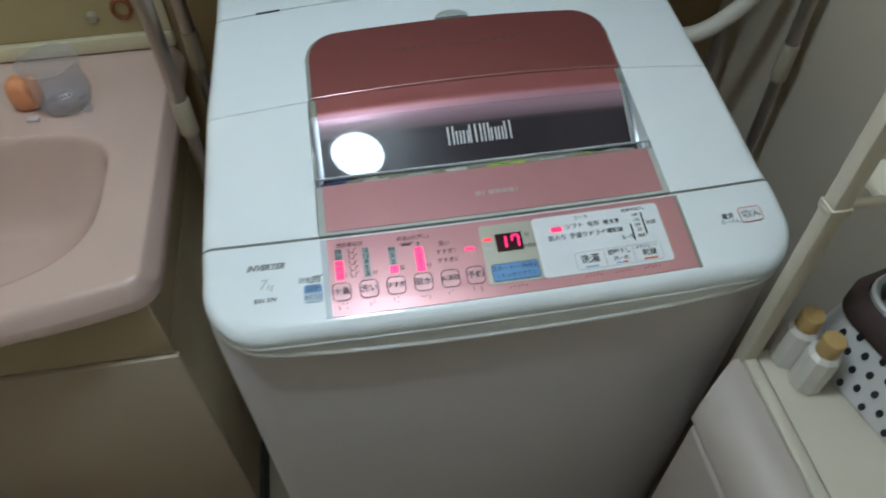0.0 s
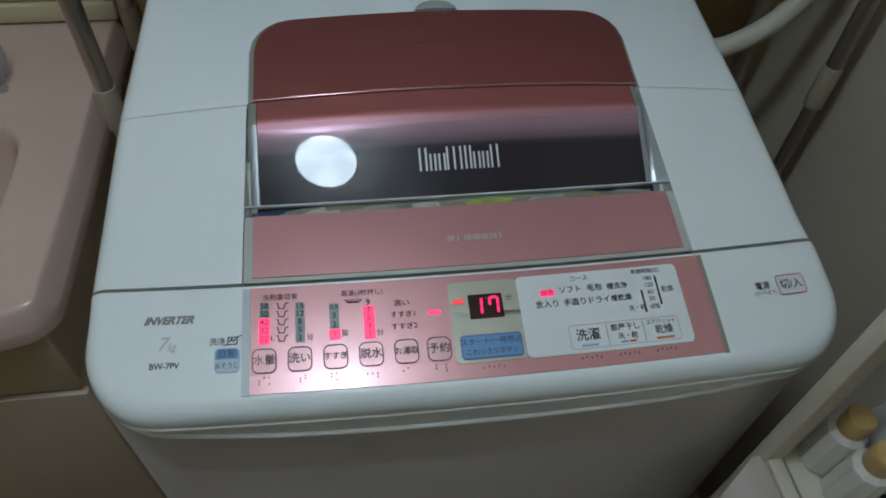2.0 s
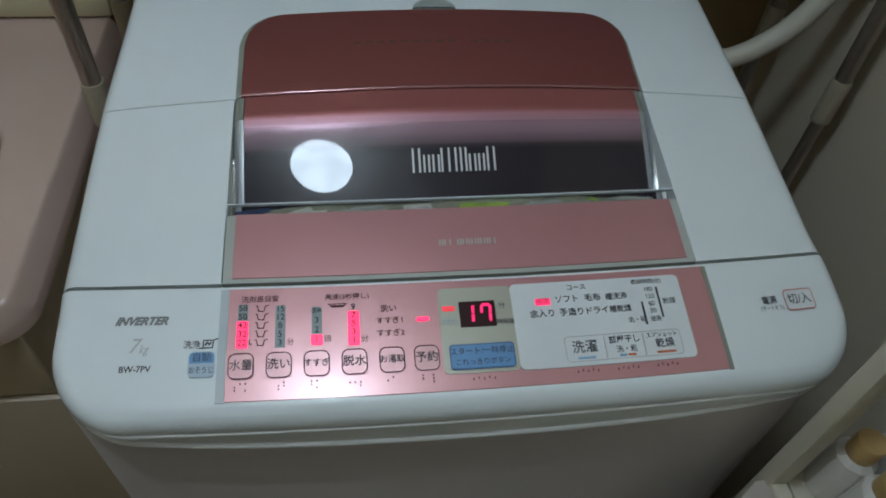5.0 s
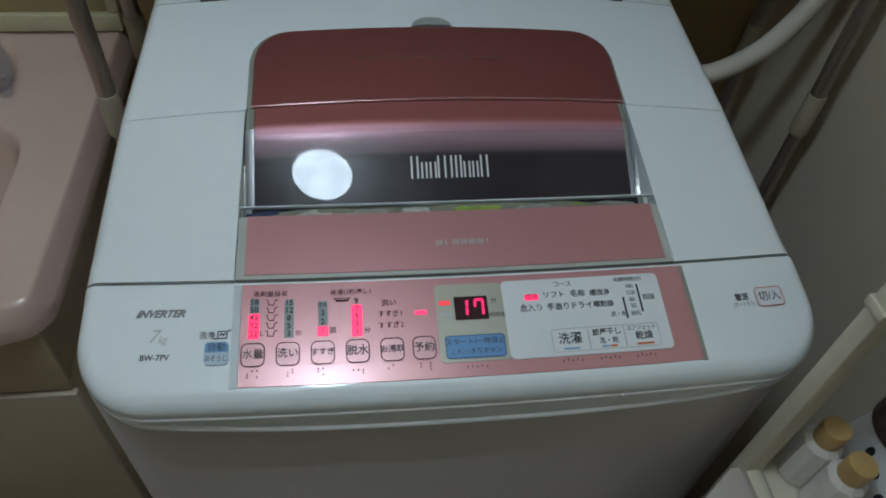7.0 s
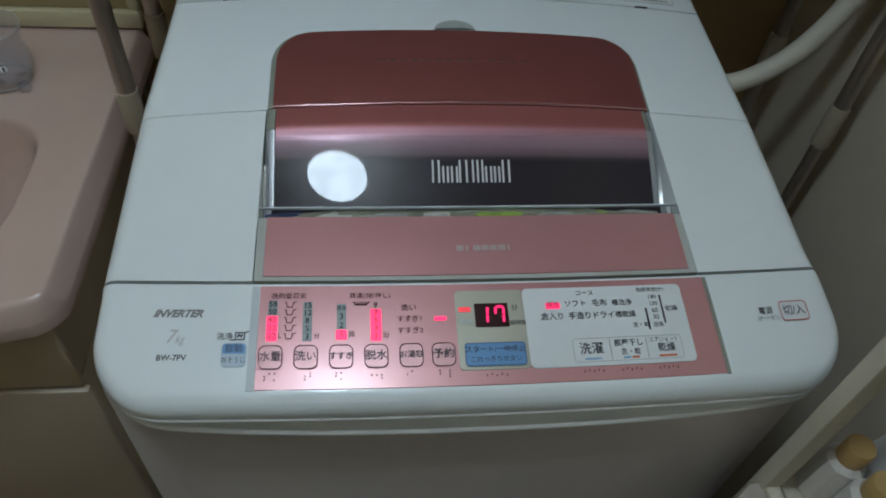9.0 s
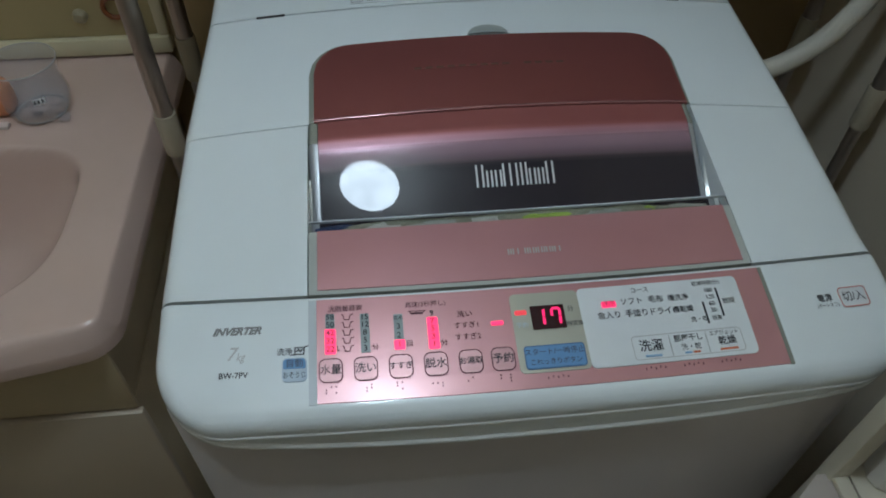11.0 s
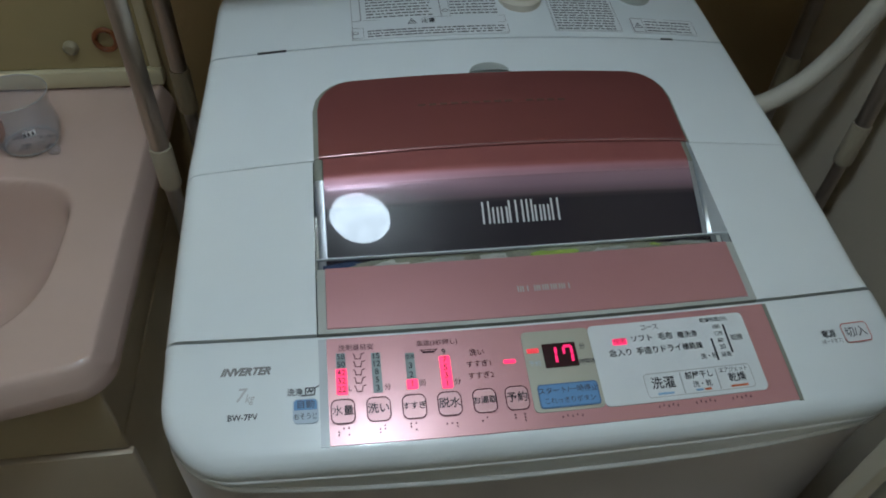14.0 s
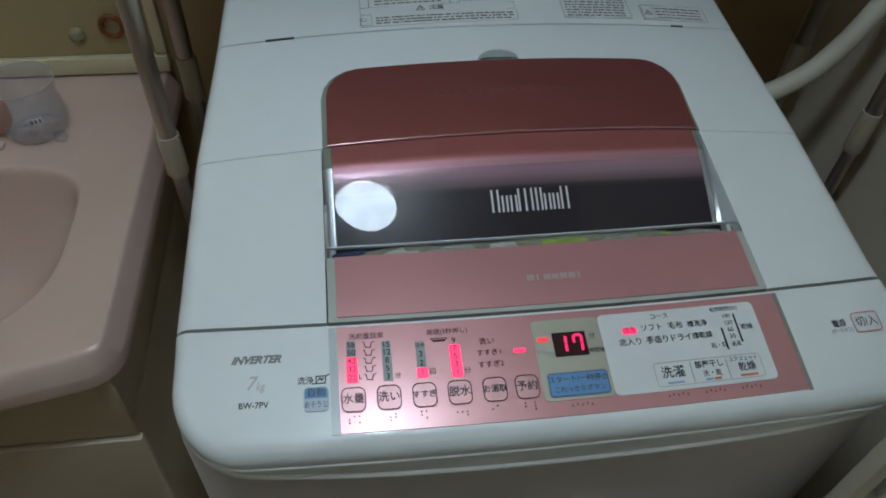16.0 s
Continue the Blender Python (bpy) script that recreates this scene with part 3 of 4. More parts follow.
bundle(LIME, 0.108, 0.1640, -0.0074, 0.007, 0.0050, 0.0056, "yellow green laundry under the clear window", 5)
bundle(GREYCLOTH, 0.140, 0.1638, -0.0080, 0.024, 0.0050, 0.0058, "brown grey laundry under the clear window", 9)
for i in range(7):
    cx = -0.0185 + i * 0.00665
    for dx in (0.0010,) if i in (1, 6) else (0.0, 0.0020, 0.0039):
        part("maker_mark_bar", patch(cx + dx, cx + dx + 0.0011, 0.1272, 0.1322, 0, 0.0019, 0.0003, nx=3, ny=3), SILVER, lid_front, "silver plain bar of the maker's mark")
for cx, w_, h_ in ((-0.0315, 0.0068, 1.0), (-0.0225, 0.0055, 0.72), (-0.0150, 0.0060, 0.72), (-0.0080, 0.0075, 1.0), (0.0035, 0.0100, 1.0), (0.0150, 0.0060, 0.72), (0.0227, 0.0055, 0.72), (0.0300, 0.0070, 1.0)):
    for k in range(3 if w_ > 0.009 else 2):
        x_ = cx + k * (w_ - 0.0016) / (2 if w_ > 0.009 else 1)
        part("model_mark_bar", patch(x_, x_ + 0.0016, 0.2088, 0.2088 + 0.0180 * h_, 0, 0.0024, 0.0003, face, nx=3, ny=5), MARKM, lid_front, "pale plain upright bar of the mark")
bm = bmesh.new()
for cx in np.linspace(-0.075, 0.06, 14):
    if noise.noise((cx * 90, 0, 0)) > -0.35:
        patch(float(cx), float(cx) + 0.007, 0.335, 0.3375, 0, 0.0024, 0.0003, nx=3, ny=3, bm=bm)
part("faint_print", bm, FAINT, lid_rear, "faint dark line of print")
# grey finger tab behind the rose panel
bm = bmesh.new()
ctr = bm.verts.new(top(0.0005, 0.3788, 0.0032))
ring = [[bm.verts.new(top(0.0005 + rr * math.cos(a), 0.3788 + 0.66 * rr * math.sin(a), h)) for a in np.linspace(0, math.pi, 17)] for rr, h in ((0.008, 0.0032), (0.016, 0.0028), (0.0195, 0.0018), (0.021, -0.001))]
for i in range(16):
    bm.faces.new((ctr, ring[0][i], ring[0][i + 1]))
    for a, b in zip(ring, ring[1:]):
        bm.faces.new((a[i], b[i], b[i + 1], a[i + 1]))
part("finger_tab", bm, TAB, lid_rear, "grey half-round finger tab")
# ---- control panel ----
panel = part("control_panel", patch(-0.1680, 0.1787, 0.0205, 0.0985, 0, 0.0010, 0.002, ny=12), PINK, washer, "pink metallic control panel")
part("clear_edge", patch(-0.1740, -0.1682, 0.0200, 0.0985, 0, 0.0009, 0.002, nx=3, ny=8), EDGEGLASS, panel)
part("clear_edge", patch(0.1789, 0.1822, 0.0200, 0.0985, 0, 0.0009, 0.002, nx=3, ny=8), CLEAR, panel)
part("display_panel", patch(-0.0238, 0.0285, 0.0310, 0.0925, 0.004, 0.0016, 0.0008), BEIGE, panel, "champagne coloured display field")
part("course_panel", patch(0.0280, 0.1568, 0.0305, 0.0930, 0.004, 0.0018, 0.001), PLATE, panel, "white course selection field")
for bx, label_ in ((-0.158, "水量"), (-0.133, "洗い"), (-0.108, "すすぎ"), (-0.083, "脱水"), (-0.058, "お湯取"), (-0.0347, "予約")):
    b_ = part("button", patch(bx - 0.0080, bx + 0.0080, 0.0348, 0.0512, 0.0042, 0.0015, 0.0008, nx=6), BUTTON, panel)
    part("button_outline", outline(bx - 0.0086, bx + 0.0086, 0.0342, 0.0518, 0.0048, 0.0008, 0.0019), MAROON, panel)
    part("lettering", words(label_, bx, 0.0432, 0.0078 if len(label_) == 2 else 0.0058, 0.0021, bold=0.0 if label_ == "水量" else 0.010), PRINT, panel)
    bm = bmesh.new()
    rnd = random.Random(int(1000 * (bx + 1)))
    for i in range(3):
        for j in range(3):
            if rnd.random() < 0.6:
                dx, dy = bx - 0.0035 + 0.0035 * i, 0.0315 - 0.0022 * j
                patch(dx - 0.0005, dx + 0.0005, dy - 0.0005, dy + 0.0005, 0, 0.0016, 0.0004, nx=3, ny=3, bm=bm)
    part("braille", bm, MAROON, panel)
# level columns
COLS = (("58 50 42 32 22", -0.158, 0.0834, 0.0586, (2, 3, 4)), ("15 12 8 5 3", -0.1325, 0.0822, 0.0580, ()), ("注水 3 2 1", -0.1078, 0.0798, 0.0594, (3,)), ("9 7 5 3 1", -0.0828, 0.0817, 0.0577, (1, 2, 3, 4)))
for text_, cx, ya, yb, lit in COLS:
    items = text_.split()
    step = (ya - yb) / (len(items) - 1)
    if cx < -0.09:
        top_n = len(items) - len(lit)
        part("level_strip", patch(cx - 0.0034, cx + 0.0034, ya - step * (top_n - 0.5), ya + step * 0.5, 0.0008, 0.0015, 0.0004, nx=4), GREYSTRIP, panel)
    if lit:
        part("lit_strip", patch(cx - 0.0040, cx + 0.0040, ya - step * (lit[-1] + 0.55), ya - step * (lit[0] - 0.55), 0.0012, 0.0016, 0.0005, nx=4), LED, panel, "lit red level strip")
    for i, one in enumerate(items):
        part("numeral", words(one, cx, ya - step * i, 0.0062 if len(one) < 2 or one.isascii() else 0.0038, 0.0020), MAROON if i in lit else PRINT, panel)
def stroke(bm, pts, w=0.0007, off=0.0016):
    """A thin printed line through points on the top."""
    for (ax, ay), (bx_, by_) in zip(pts, pts[1:]):
        d = Vector((bx_ - ax, by_ - ay)).normalized() * (w / 2)
        n_ = Vector((-d.y, d.x))
        bm.faces.new([bm.verts.new(top(px, py, off)) for px, py in ((ax - d.x - n_.x, ay - d.y - n_.y), (bx_ + d.x - n_.x, by_ + d.y - n_.y), (bx_ + d.x + n_.x, by_ + d.y + n_.y), (ax - d.x + n_.x, ay - d.y + n_.y))])
    return bm


for i in range(5):
    y_ = 0.0830 - 0.0061 * i
    x_ = -0.1455
    part("cup_symbol", stroke(bmesh.new(), [(x_ - 0.0036, y_ + 0.0022), (x_ - 0.0028, y_ + 0.0020), (x_ - 0.0020, y_ - 0.0018), (x_ + 0.0016, y_ - 0.0020), (x_ + 0.0026, y_ + 0.0018), (x_ + 0.0046, y_ + 0.0024)]), MAROON, panel)
for body_, x_, y_, s_ in (("洗剤量目安", -0.1465, 0.0898, 0.0052), ("高速(3秒押し)", -0.0868, 0.0895, 0.0050), ("分", -0.1255, 0.0583, 0.0048), ("回", -0.1005, 0.0594, 0.0048), ("分", -0.0755, 0.0583, 0.0052), ("L", -0.1523, 0.0590, 0.0052),
                          ("洗い", -0.0585, 0.0793, 0.0058), ("すすぎ1", -0.0580, 0.0705, 0.0055), ("すすぎ2", -0.0580, 0.0615, 0.0055)):
    part("lettering", words(body_, x_, y_, s_), MAROON, panel)
bm = patch(-0.0980, -0.0890, 0.0822, 0.0836, 0.0006, 0.0016, 0.0004)
stroke(bm, [(-0.0998, 0.0846), (-0.0872, 0.0846)], 0.0006)
stroke(bm, [(-0.0993, 0.0846), (-0.0976, 0.0826)], 0.0006)
stroke(bm, [(-0.0877, 0.0846), (-0.0894, 0.0826)], 0.0006)
part("tub_symbol", bm, MAROON, panel)
part("lit_mark", patch(-0.0400, -0.0308, 0.0692, 0.0722, 0.0012, 0.0017, 0.0005, nx=5), LED, panel, "lit red progress mark")
part("lit_mark", patch(-0.0215, -0.0125, 0.0752, 0.0788, 0.0010, 0.0021, 0.0004, nx=5), LEDDIM, panel, "lit red remaining-time mark")
part("lettering", words("予約", -0.0172, 0.0668, 0.0048, 0.0021), BLUEGREY, panel)
# display with two lit numerals
shown = part("display", patch(-0.0097, 0.0158, 0.0628, 0.0815, 0.0008, 0.0022, 0.001, nx=8), DISPLAY, panel, "dark display window")


def segments(x, y, which, w=0.0060, h=0.0124):
    bm = bmesh.new()
    t = 0.0018
    bars = {"a": (0, h, w, h), "d": (0, 0, w, 0), "g": (0, h / 2, w, h / 2), "b": (w, h / 2, w, h), "c": (w, 0, w, h / 2), "f": (0, h / 2, 0, h), "e": (0, 0, 0, h / 2)}
    for k in which:
        ax, ay, bx_, by = bars[k]
        if ax == bx_:
            patch(x + ax - t / 2, x + ax + t / 2, y + ay + 0.0004, y + by - 0.0004, 0, 0.0026, 0.0003, nx=3, ny=3, bm=bm)
        else:
            patch(x + ax + 0.0004, x + bx_ - 0.0004, y + ay - t / 2, y + ay + t / 2, 0, 0.0026, 0.0003, nx=3, ny=3, bm=bm)
    for v in bm.verts:
        v.co.x += (v.co.y - (y + 0.006)) * 0.05
    return bm


part("lit_numeral", segments(-0.0062, 0.0660, "bc"), LEDHOT, panel, "lit red numeral one")
part("lit_numeral", segments(0.0060, 0.0660, "abcf"), LEDHOT, panel, "lit red numeral seven")
part("lettering", words("分", 0.0208, 0.0772, 0.0052, 0.0021), PRINT, panel)
part("lettering", words("時間後", 0.0222, 0.0655, 0.0042, 0.0021), PRINT, panel)
part("start_button", patch(-0.0190, 0.0250, 0.0334, 0.0500, 0.0022, 0.0026, 0.0014), BLUE, panel, "blue start and pause button")
part("button_outline", outline(-0.0194, 0.0254, 0.0330, 0.0504, 0.0026, 0.0009, 0.0027), BLUEEDGE, panel)
part("lettering", words("スタート/一時停止", 0.0030, 0.0450, 0.0054, 0.0029), PRINT, panel)
part("lettering", words("これっきりボタン", 0.0030, 0.0377, 0.0048, 0.0029), PRINT, panel)
# course field
part("lit_mark", patch(0.0450, 0.0562, 0.0756, 0.0806, 0.0010, 0.0022, 0.0004, nx=5), LED, panel, "lit red course lamp")
for body_, x_, y_, s_ in (("標準", 0.0506, 0.0781, 0.0050), ("コース", 0.0768, 0.0874, 0.0050), ("ソフト", 0.0684, 0.0788, 0.0060), ("毛布", 0.0876, 0.0788, 0.0062), ("槽洗浄", 0.1056, 0.0785, 0.0056),
                          ("念入り", 0.0492, 0.0688, 0.0062), ("手造り", 0.0706, 0.0688, 0.0062), ("ドライ", 0.0890, 0.0688, 0.0062), ("槽乾燥", 0.1068, 0.0688, 0.0056),
                          ("乾燥時間(分)", 0.1310, 0.0885, 0.0042), ("60", 0.1311, 0.0712, 0.0052), ("30", 0.1311, 0.0658, 0.0052), ("180", 0.1311, 0.0824, 0.0048), ("120", 0.1311, 0.0768, 0.0048), ("送風", 0.1318, 0.0596, 0.0042), ("乾燥", 0.1452, 0.0722, 0.0052), ("洗・乾", 0.1176, 0.0598, 0.0046),
                          ("洗濯", 0.0750, 0.0428, 0.0094), ("部屋干し", 0.1044, 0.0463, 0.0058), ("洗・乾", 0.1050, 0.0395, 0.0052), ("エアジェット", 0.1330, 0.0478, 0.0040), ("乾燥", 0.1340, 0.0415, 0.0072)):
    part("lettering", words(body_, x_, y_, s_, 0.0024), MAROON if body_ == "標準" else PRINT, panel)
for x_, ya, yb in ((0.1378, 0.0840, 0.0610), (0.1242, 0.0735, 0.0562)):
    part("scale_line", patch(x_ - 0.0007, x_ + 0.0007, yb, ya, 0, 0.0022, 0.0003, nx=3), PRINT, panel)
part("button_outline", outline(0.0608, 0.1470, 0.0330, 0.0512, 0.0030, 0.0006, 0.0023), SILVER, panel)
for x_ in (0.0898, 0.1186):
    part("button_divider", patch(x_ - 0.0003, x_ + 0.0003, 0.0345, 0.0498, 0, 0.0022, 0.0003, nx=3), SILVER, panel)
for x0_, x1_, m_ in ((0.0690, 0.0815, CYAN), (0.0990, 0.1045, CYAN), (0.1055, 0.1110, ORANGE), (0.1270, 0.1410, ORANGE)):
    part("colour_underline", patch(x0_, x1_, 0.0350, 0.0364, 0, 0.0022, 0.0003, nx=3, ny=2), m_, panel)
for dx in (0.003, 0.075, 0.104, 0.133):
    bm = bmesh.new()
    for i in range(5):
        patch(dx - 0.008 + 0.0036 * i, dx - 0.0072 + 0.0036 * i, 0.0262 + 0.0008 * (i % 2), 0.0276 + 0.0008 * (i % 2), 0, 0.0016, 0.0004, nx=3, ny=2, bm=bm)
    part("braille", bm, MAROON, panel)
# prints on the white console
part("lettering", words("INVERTER", -0.2276, 0.0768, 0.0078, 0.0004, shear=0.42, stretch=1.03, bold=0.05), GREYPRINT, console)
part("lettering", words("7", -0.2310, 0.0592, 0.0140, 0.0004, shear=0.3, stretch=0.95, bold=0.012), SILVER, console)
part("lettering", words("kg", -0.2240, 0.0570, 0.0085, 0.0004, shear=0.3, stretch=0.80), SILVER, console)
part("lettering", words("BW-7PV", -0.2285, 0.0436, 0.0060, 0.0004, bold=0.02), PRINT, console)
part("lettering", words("洗浄", -0.1915, 0.0592, 0.0058, 0.0004), PRINT, console)
bm = stroke(bmesh.new(), [(-0.1868, 0.0568), (-0.1840, 0.0568), (-0.1838, 0.0622), (-0.1772, 0.0622), (-0.1745, 0.0632)], 0.0009, 0.0005)
stroke(bm, [(-0.1840, 0.0570), (-0.1776, 0.0570), (-0.1772, 0.0622)], 0.0009, 0.0005)
stroke(bm, [(-0.1824, 0.0592), (-0.1812, 0.0608), (-0.1800, 0.0592), (-0.1788, 0.0606)], 0.0011, 0.0005)
part("tub_symbol", bm, PRINT, console)
part("auto_clean_button", patch(-0.1930, -0.1752, 0.0370, 0.0542, 0.0034, 0.0012, 0.0012, nx=6), BLUEGREY, console, "pale blue auto clean button")
part("button_field", patch(-0.1922, -0.1760, 0.0462, 0.0534, 0.0026, 0.0015, 0.0005, nx=6, r_front=0.0005), BLUE, console)
part("lettering", words("自動", -0.1841, 0.0496, 0.0066, 0.0018, bold=0), PRINT, console)
part("lettering", words("おそうじ", -0.1841, 0.0412, 0.0050, 0.0016, stretch=0.85), PRINT, console)
part("lettering", words("電源", 0.2275, 0.0670, 0.0066, 0.0004), PRINT, console)
part("lettering", words("(オートオフ)", 0.2282, 0.0610, 0.0044, 0.0004, stretch=0.8), PRINT, console)
part("power_button", patch(0.2405, 0.2655, 0.0580, 0.0735, 0.0030, 0.0010, 0.001, nx=6), PLATE, console)
part("button_outline", outline(0.2400, 0.2660, 0.0575, 0.0740, 0.0034, 0.0008, 0.0014), REDLINE, console)
part("lettering", words("切/入", 0.2530, 0.0657, 0.0090, 0.0014), PRINT, console)

# ---- labels and inlets on the rear panel ----
rnd = random.Random(5)


def label_plate(x0, x1, y0, y1, rows, boxes=(), sign=None):
    lp = part("warning_label", patch(x0, x1, y0, y1, 0.002, 0.0008, 0.0008, ny=10), PLATE, back_panel, "white printed warning label")
    bm = outline(x0 + 0.0008, x1 - 0.0008, y0 + 0.0008, y1 - 0.0008, 0.002, 0.0006, 0.0011)
    for bx0, bx1, by0, by1 in boxes:
        outline(bx0, bx1, by0, by1, 0.0004, 0.0005, 0.0011, bm=bm)
    part("label_border", bm, GREYPRINT, back_panel)
    bm = bmesh.new()
    for rx0, rx1, ry in rows:
        x = rx0
        while x < rx1 - 0.003:
            w = min(rnd.uniform(0.0018, 0.008), rx1 - x)
            patch(x, x + w, ry - 0.0008, ry + 0.0008, 0, 0.0011, 0.0002, nx=3, ny=2, bm=bm)
            x += w + rnd.uniform(0.0007, 0.0022)
    tagged(part("fine_print", bm, FINEPRINT, back_panel), kind="stuff")
    for sx, sy in sign or ():
        bm = bmesh.new()
        tri = [(sx - 0.005, sy - 0.004), (sx + 0.005, sy - 0.004), (sx, sy + 0.005)]
        ctr = Vector((sum(p[0] for p in tri) / 3, sum(p[1] for p in tri) / 3))
        A = [bm.verts.new(top(*p, 0.0013)) for p in tri]
        B = [bm.verts.new(top(*(ctr + (Vector(p) - ctr) * 0.68), 0.0013)) for p in tri]
        for i in range(3):
            bm.faces.new((A[i], A[(i + 1) % 3], B[(i + 1) % 3], B[i]))
        patch(sx - 0.0005, sx + 0.0005, sy - 0.0018, sy + 0.0014, 0, 0.0013, 0.0002, nx=3, ny=2, bm=bm)
        part("warning_triangle", bm, PRINT, back_panel)


label_plate(-0.1320, 0.033, 0.4375, 0.550, [(-0.115, 0.028, 0.4415 + 0.0042 * i) for i in range(3)] + [(-0.115 + 0.09 * j, -0.045 + 0.07 * j, 0.4725 + 0.0052 * i) for i in range(11) for j in (0, 1)],
            [(-0.1305, -0.119, 0.4395, 0.456), (-0.1305, 0.0315, 0.456, 0.4675), (-0.1305, -0.121, 0.4675, 0.53), (-0.121, -0.036, 0.4675, 0.53), (-0.036, -0.026, 0.4675, 0.53)], [(-0.068, 0.462)])
part("lettering", words("注意", -0.051, 0.4615, 0.0078, 0.0012), PRINT, back_panel)
label_plate(0.0820, 0.1580, 0.4405, 0.515, [(0.086, 0.154, 0.4445 + 0.0045 * i) for i in range(15)])
label_plate(0.1700, 0.2460, 0.4395, 0.4660, [(0.187, 0.242, 0.4440 + 0.0052 * i) for i in range(4)], [(0.1715, 0.185, 0.4412, 0.4645)], [(0.178, 0.452)])
for sx, sy in ((-0.1275, 0.4478), (-0.031, 0.478)):
    bm = bmesh.new()
    lathe(bm, [(0.0024, 0), (0.0034, 0.0002), (0.0024, 0.0004)], top(sx, sy, 0.0011), 16)
    part("prohibition_sign", bm, GREYPRINT, back_panel)
inlet = top(0.053, 0.497)
part("water_inlet", lathe(bmesh.new(), [(0.024, -0.004), (0.024, 0.004), (0.019, 0.007), (0.017, 0.030), (0.013, 0.034), (0.0, 0.034)], inlet, 28), HOSE, back_panel, "white water inlet fitting")
part("inlet_cap", lathe(bmesh.new(), [(0.021, -0.004), (0.021, 0.003), (0.018, 0.006), (0.0, 0.006)], top(0.188, 0.512), 28), TAB, back_panel, "grey round cap")
part("hinge_slot", patch(-0.227, -0.198, HINGE - 0.0013, HINGE + 0.0012, 0.001, 0.0008, 0.002), BLACK, back_panel)
part("hinge_slot", patch(0.198, 0.212, HINGE - 0.0011, HINGE + 0.0010, 0.001, 0.0008, 0.002), BLACK, back_panel)

# ---- drying rack poles round the machine ----
rack = thing("laundry_pole_rack", (0.08, 0.52, 0), "steel pole rack with pale joint sleeves, standing over the machine", "laundry rack")


def pole(x, y, x_top, sleeve_top=0.886, sleeve_low=0.815, sleeve=SLEEVE, said="pale plastic joint sleeve"):
    up = 2.02
    lower = tube(bmesh.new(), [(x, y, 0.0), (x, y, sleeve_low + 0.01)], 0.0086, 18)
    part("lower_pole", lower, STEEL, rack)
    bm = bmesh.new()
    tube(bm, [(x, y, sleeve_top - 0.01), (x_top, y, up)], 0.0102, 20)
    part("upper_pole", bm, STEEL, rack)
    part("sleeve", lathe(bmesh.new(), [(0.0088, 0), (0.0117, 0.001), (0.0124, 0.004), (0.0124, sleeve_top - sleeve_low - 0.003), (0.0119, sleeve_top - sleeve_low), (0.0100, sleeve_top - sleeve_low)], (x, y, sleeve_low), 24), sleeve, rack, said)
    part("foot_cap", lathe(bmesh.new(), [(0, 0), (0.016, 0), (0.016, 0.03), (0.010, 0.032)], (x, y, 0), 18), BLACK, rack)


pole(-0.351, 0.446, -0.349, 0.892, 0.836)
pole(-0.348, 0.600, -0.353, 0.897, 0.834, SHADESLEEVE, "plastic joint sleeve, coloured darker for the shade at the back")
pole(0.511, 0.446, 0.490, 0.876, 0.814)
pole(0.490, 0.600, 0.476, 0.884, 0.822, SHADESLEEVE, "plastic joint sleeve, coloured darker for the shade at the back")
# unseen boards, added to throw soft shade on the rear panel
for z_, front_ in ((1.19, 0.442), (1.62, 0.290)):
    part("shade_board", box(bmesh.new(), -0.345, 0.482, front_, 0.614, z_, z_ + 0.018, 0.004), SLEEVE, rack, "unseen board added over the machine to shade its rear")
for y_, z_ in ((0.446, 1.75), (0.600, 1.75)):
    part("cross_bar", tube(bmesh.new(), [(-0.352, y_, z_), (0.497, y_, z_)], 0.009, 14), STEEL, rack)

# ---- drain hose ----
hose = thing("drain_hose", (0.42, 0.52, 0), "off-white flexible hose looping beside the washing machine", "hose")
part("tube", tube(bmesh.new(), [(0.300, 0.515, 0.03), (0.312, 0.515, 0.45), (0.322, 0.512, 0.80), (0.350, 0.505, 0.858), (0.390, 0.500, 0.872), (0.421, 0.500, 0.888), (0.449, 0.500, 0.913), (0.472, 0.500, 0.948), (0.487, 0.500, 0.982), (0.501, 0.500, 1.020), (0.517, 0.500, 1.08), (0.525, 0.505, 1.16), (0.528, 0.52, 1.30)], 0.0130, 20), HOSE, hose)
part("elbow", lathe(bmesh.new(), [(0.019, 0), (0.021, 0.005), (0.021, 0.035), (0.0, 0.035)], (0.300, 0.515, 0.0), 24), HOSE, hose)

# ---- vanity ----
VX0, VX1, VC, RIM = -1.145, -0.388, -0.765, 0.82
vanity = thing("washbasin_vanity", (VC, 0.42, 0), "cream vanity cabinet with a glossy pink washbasin", "washbasin")


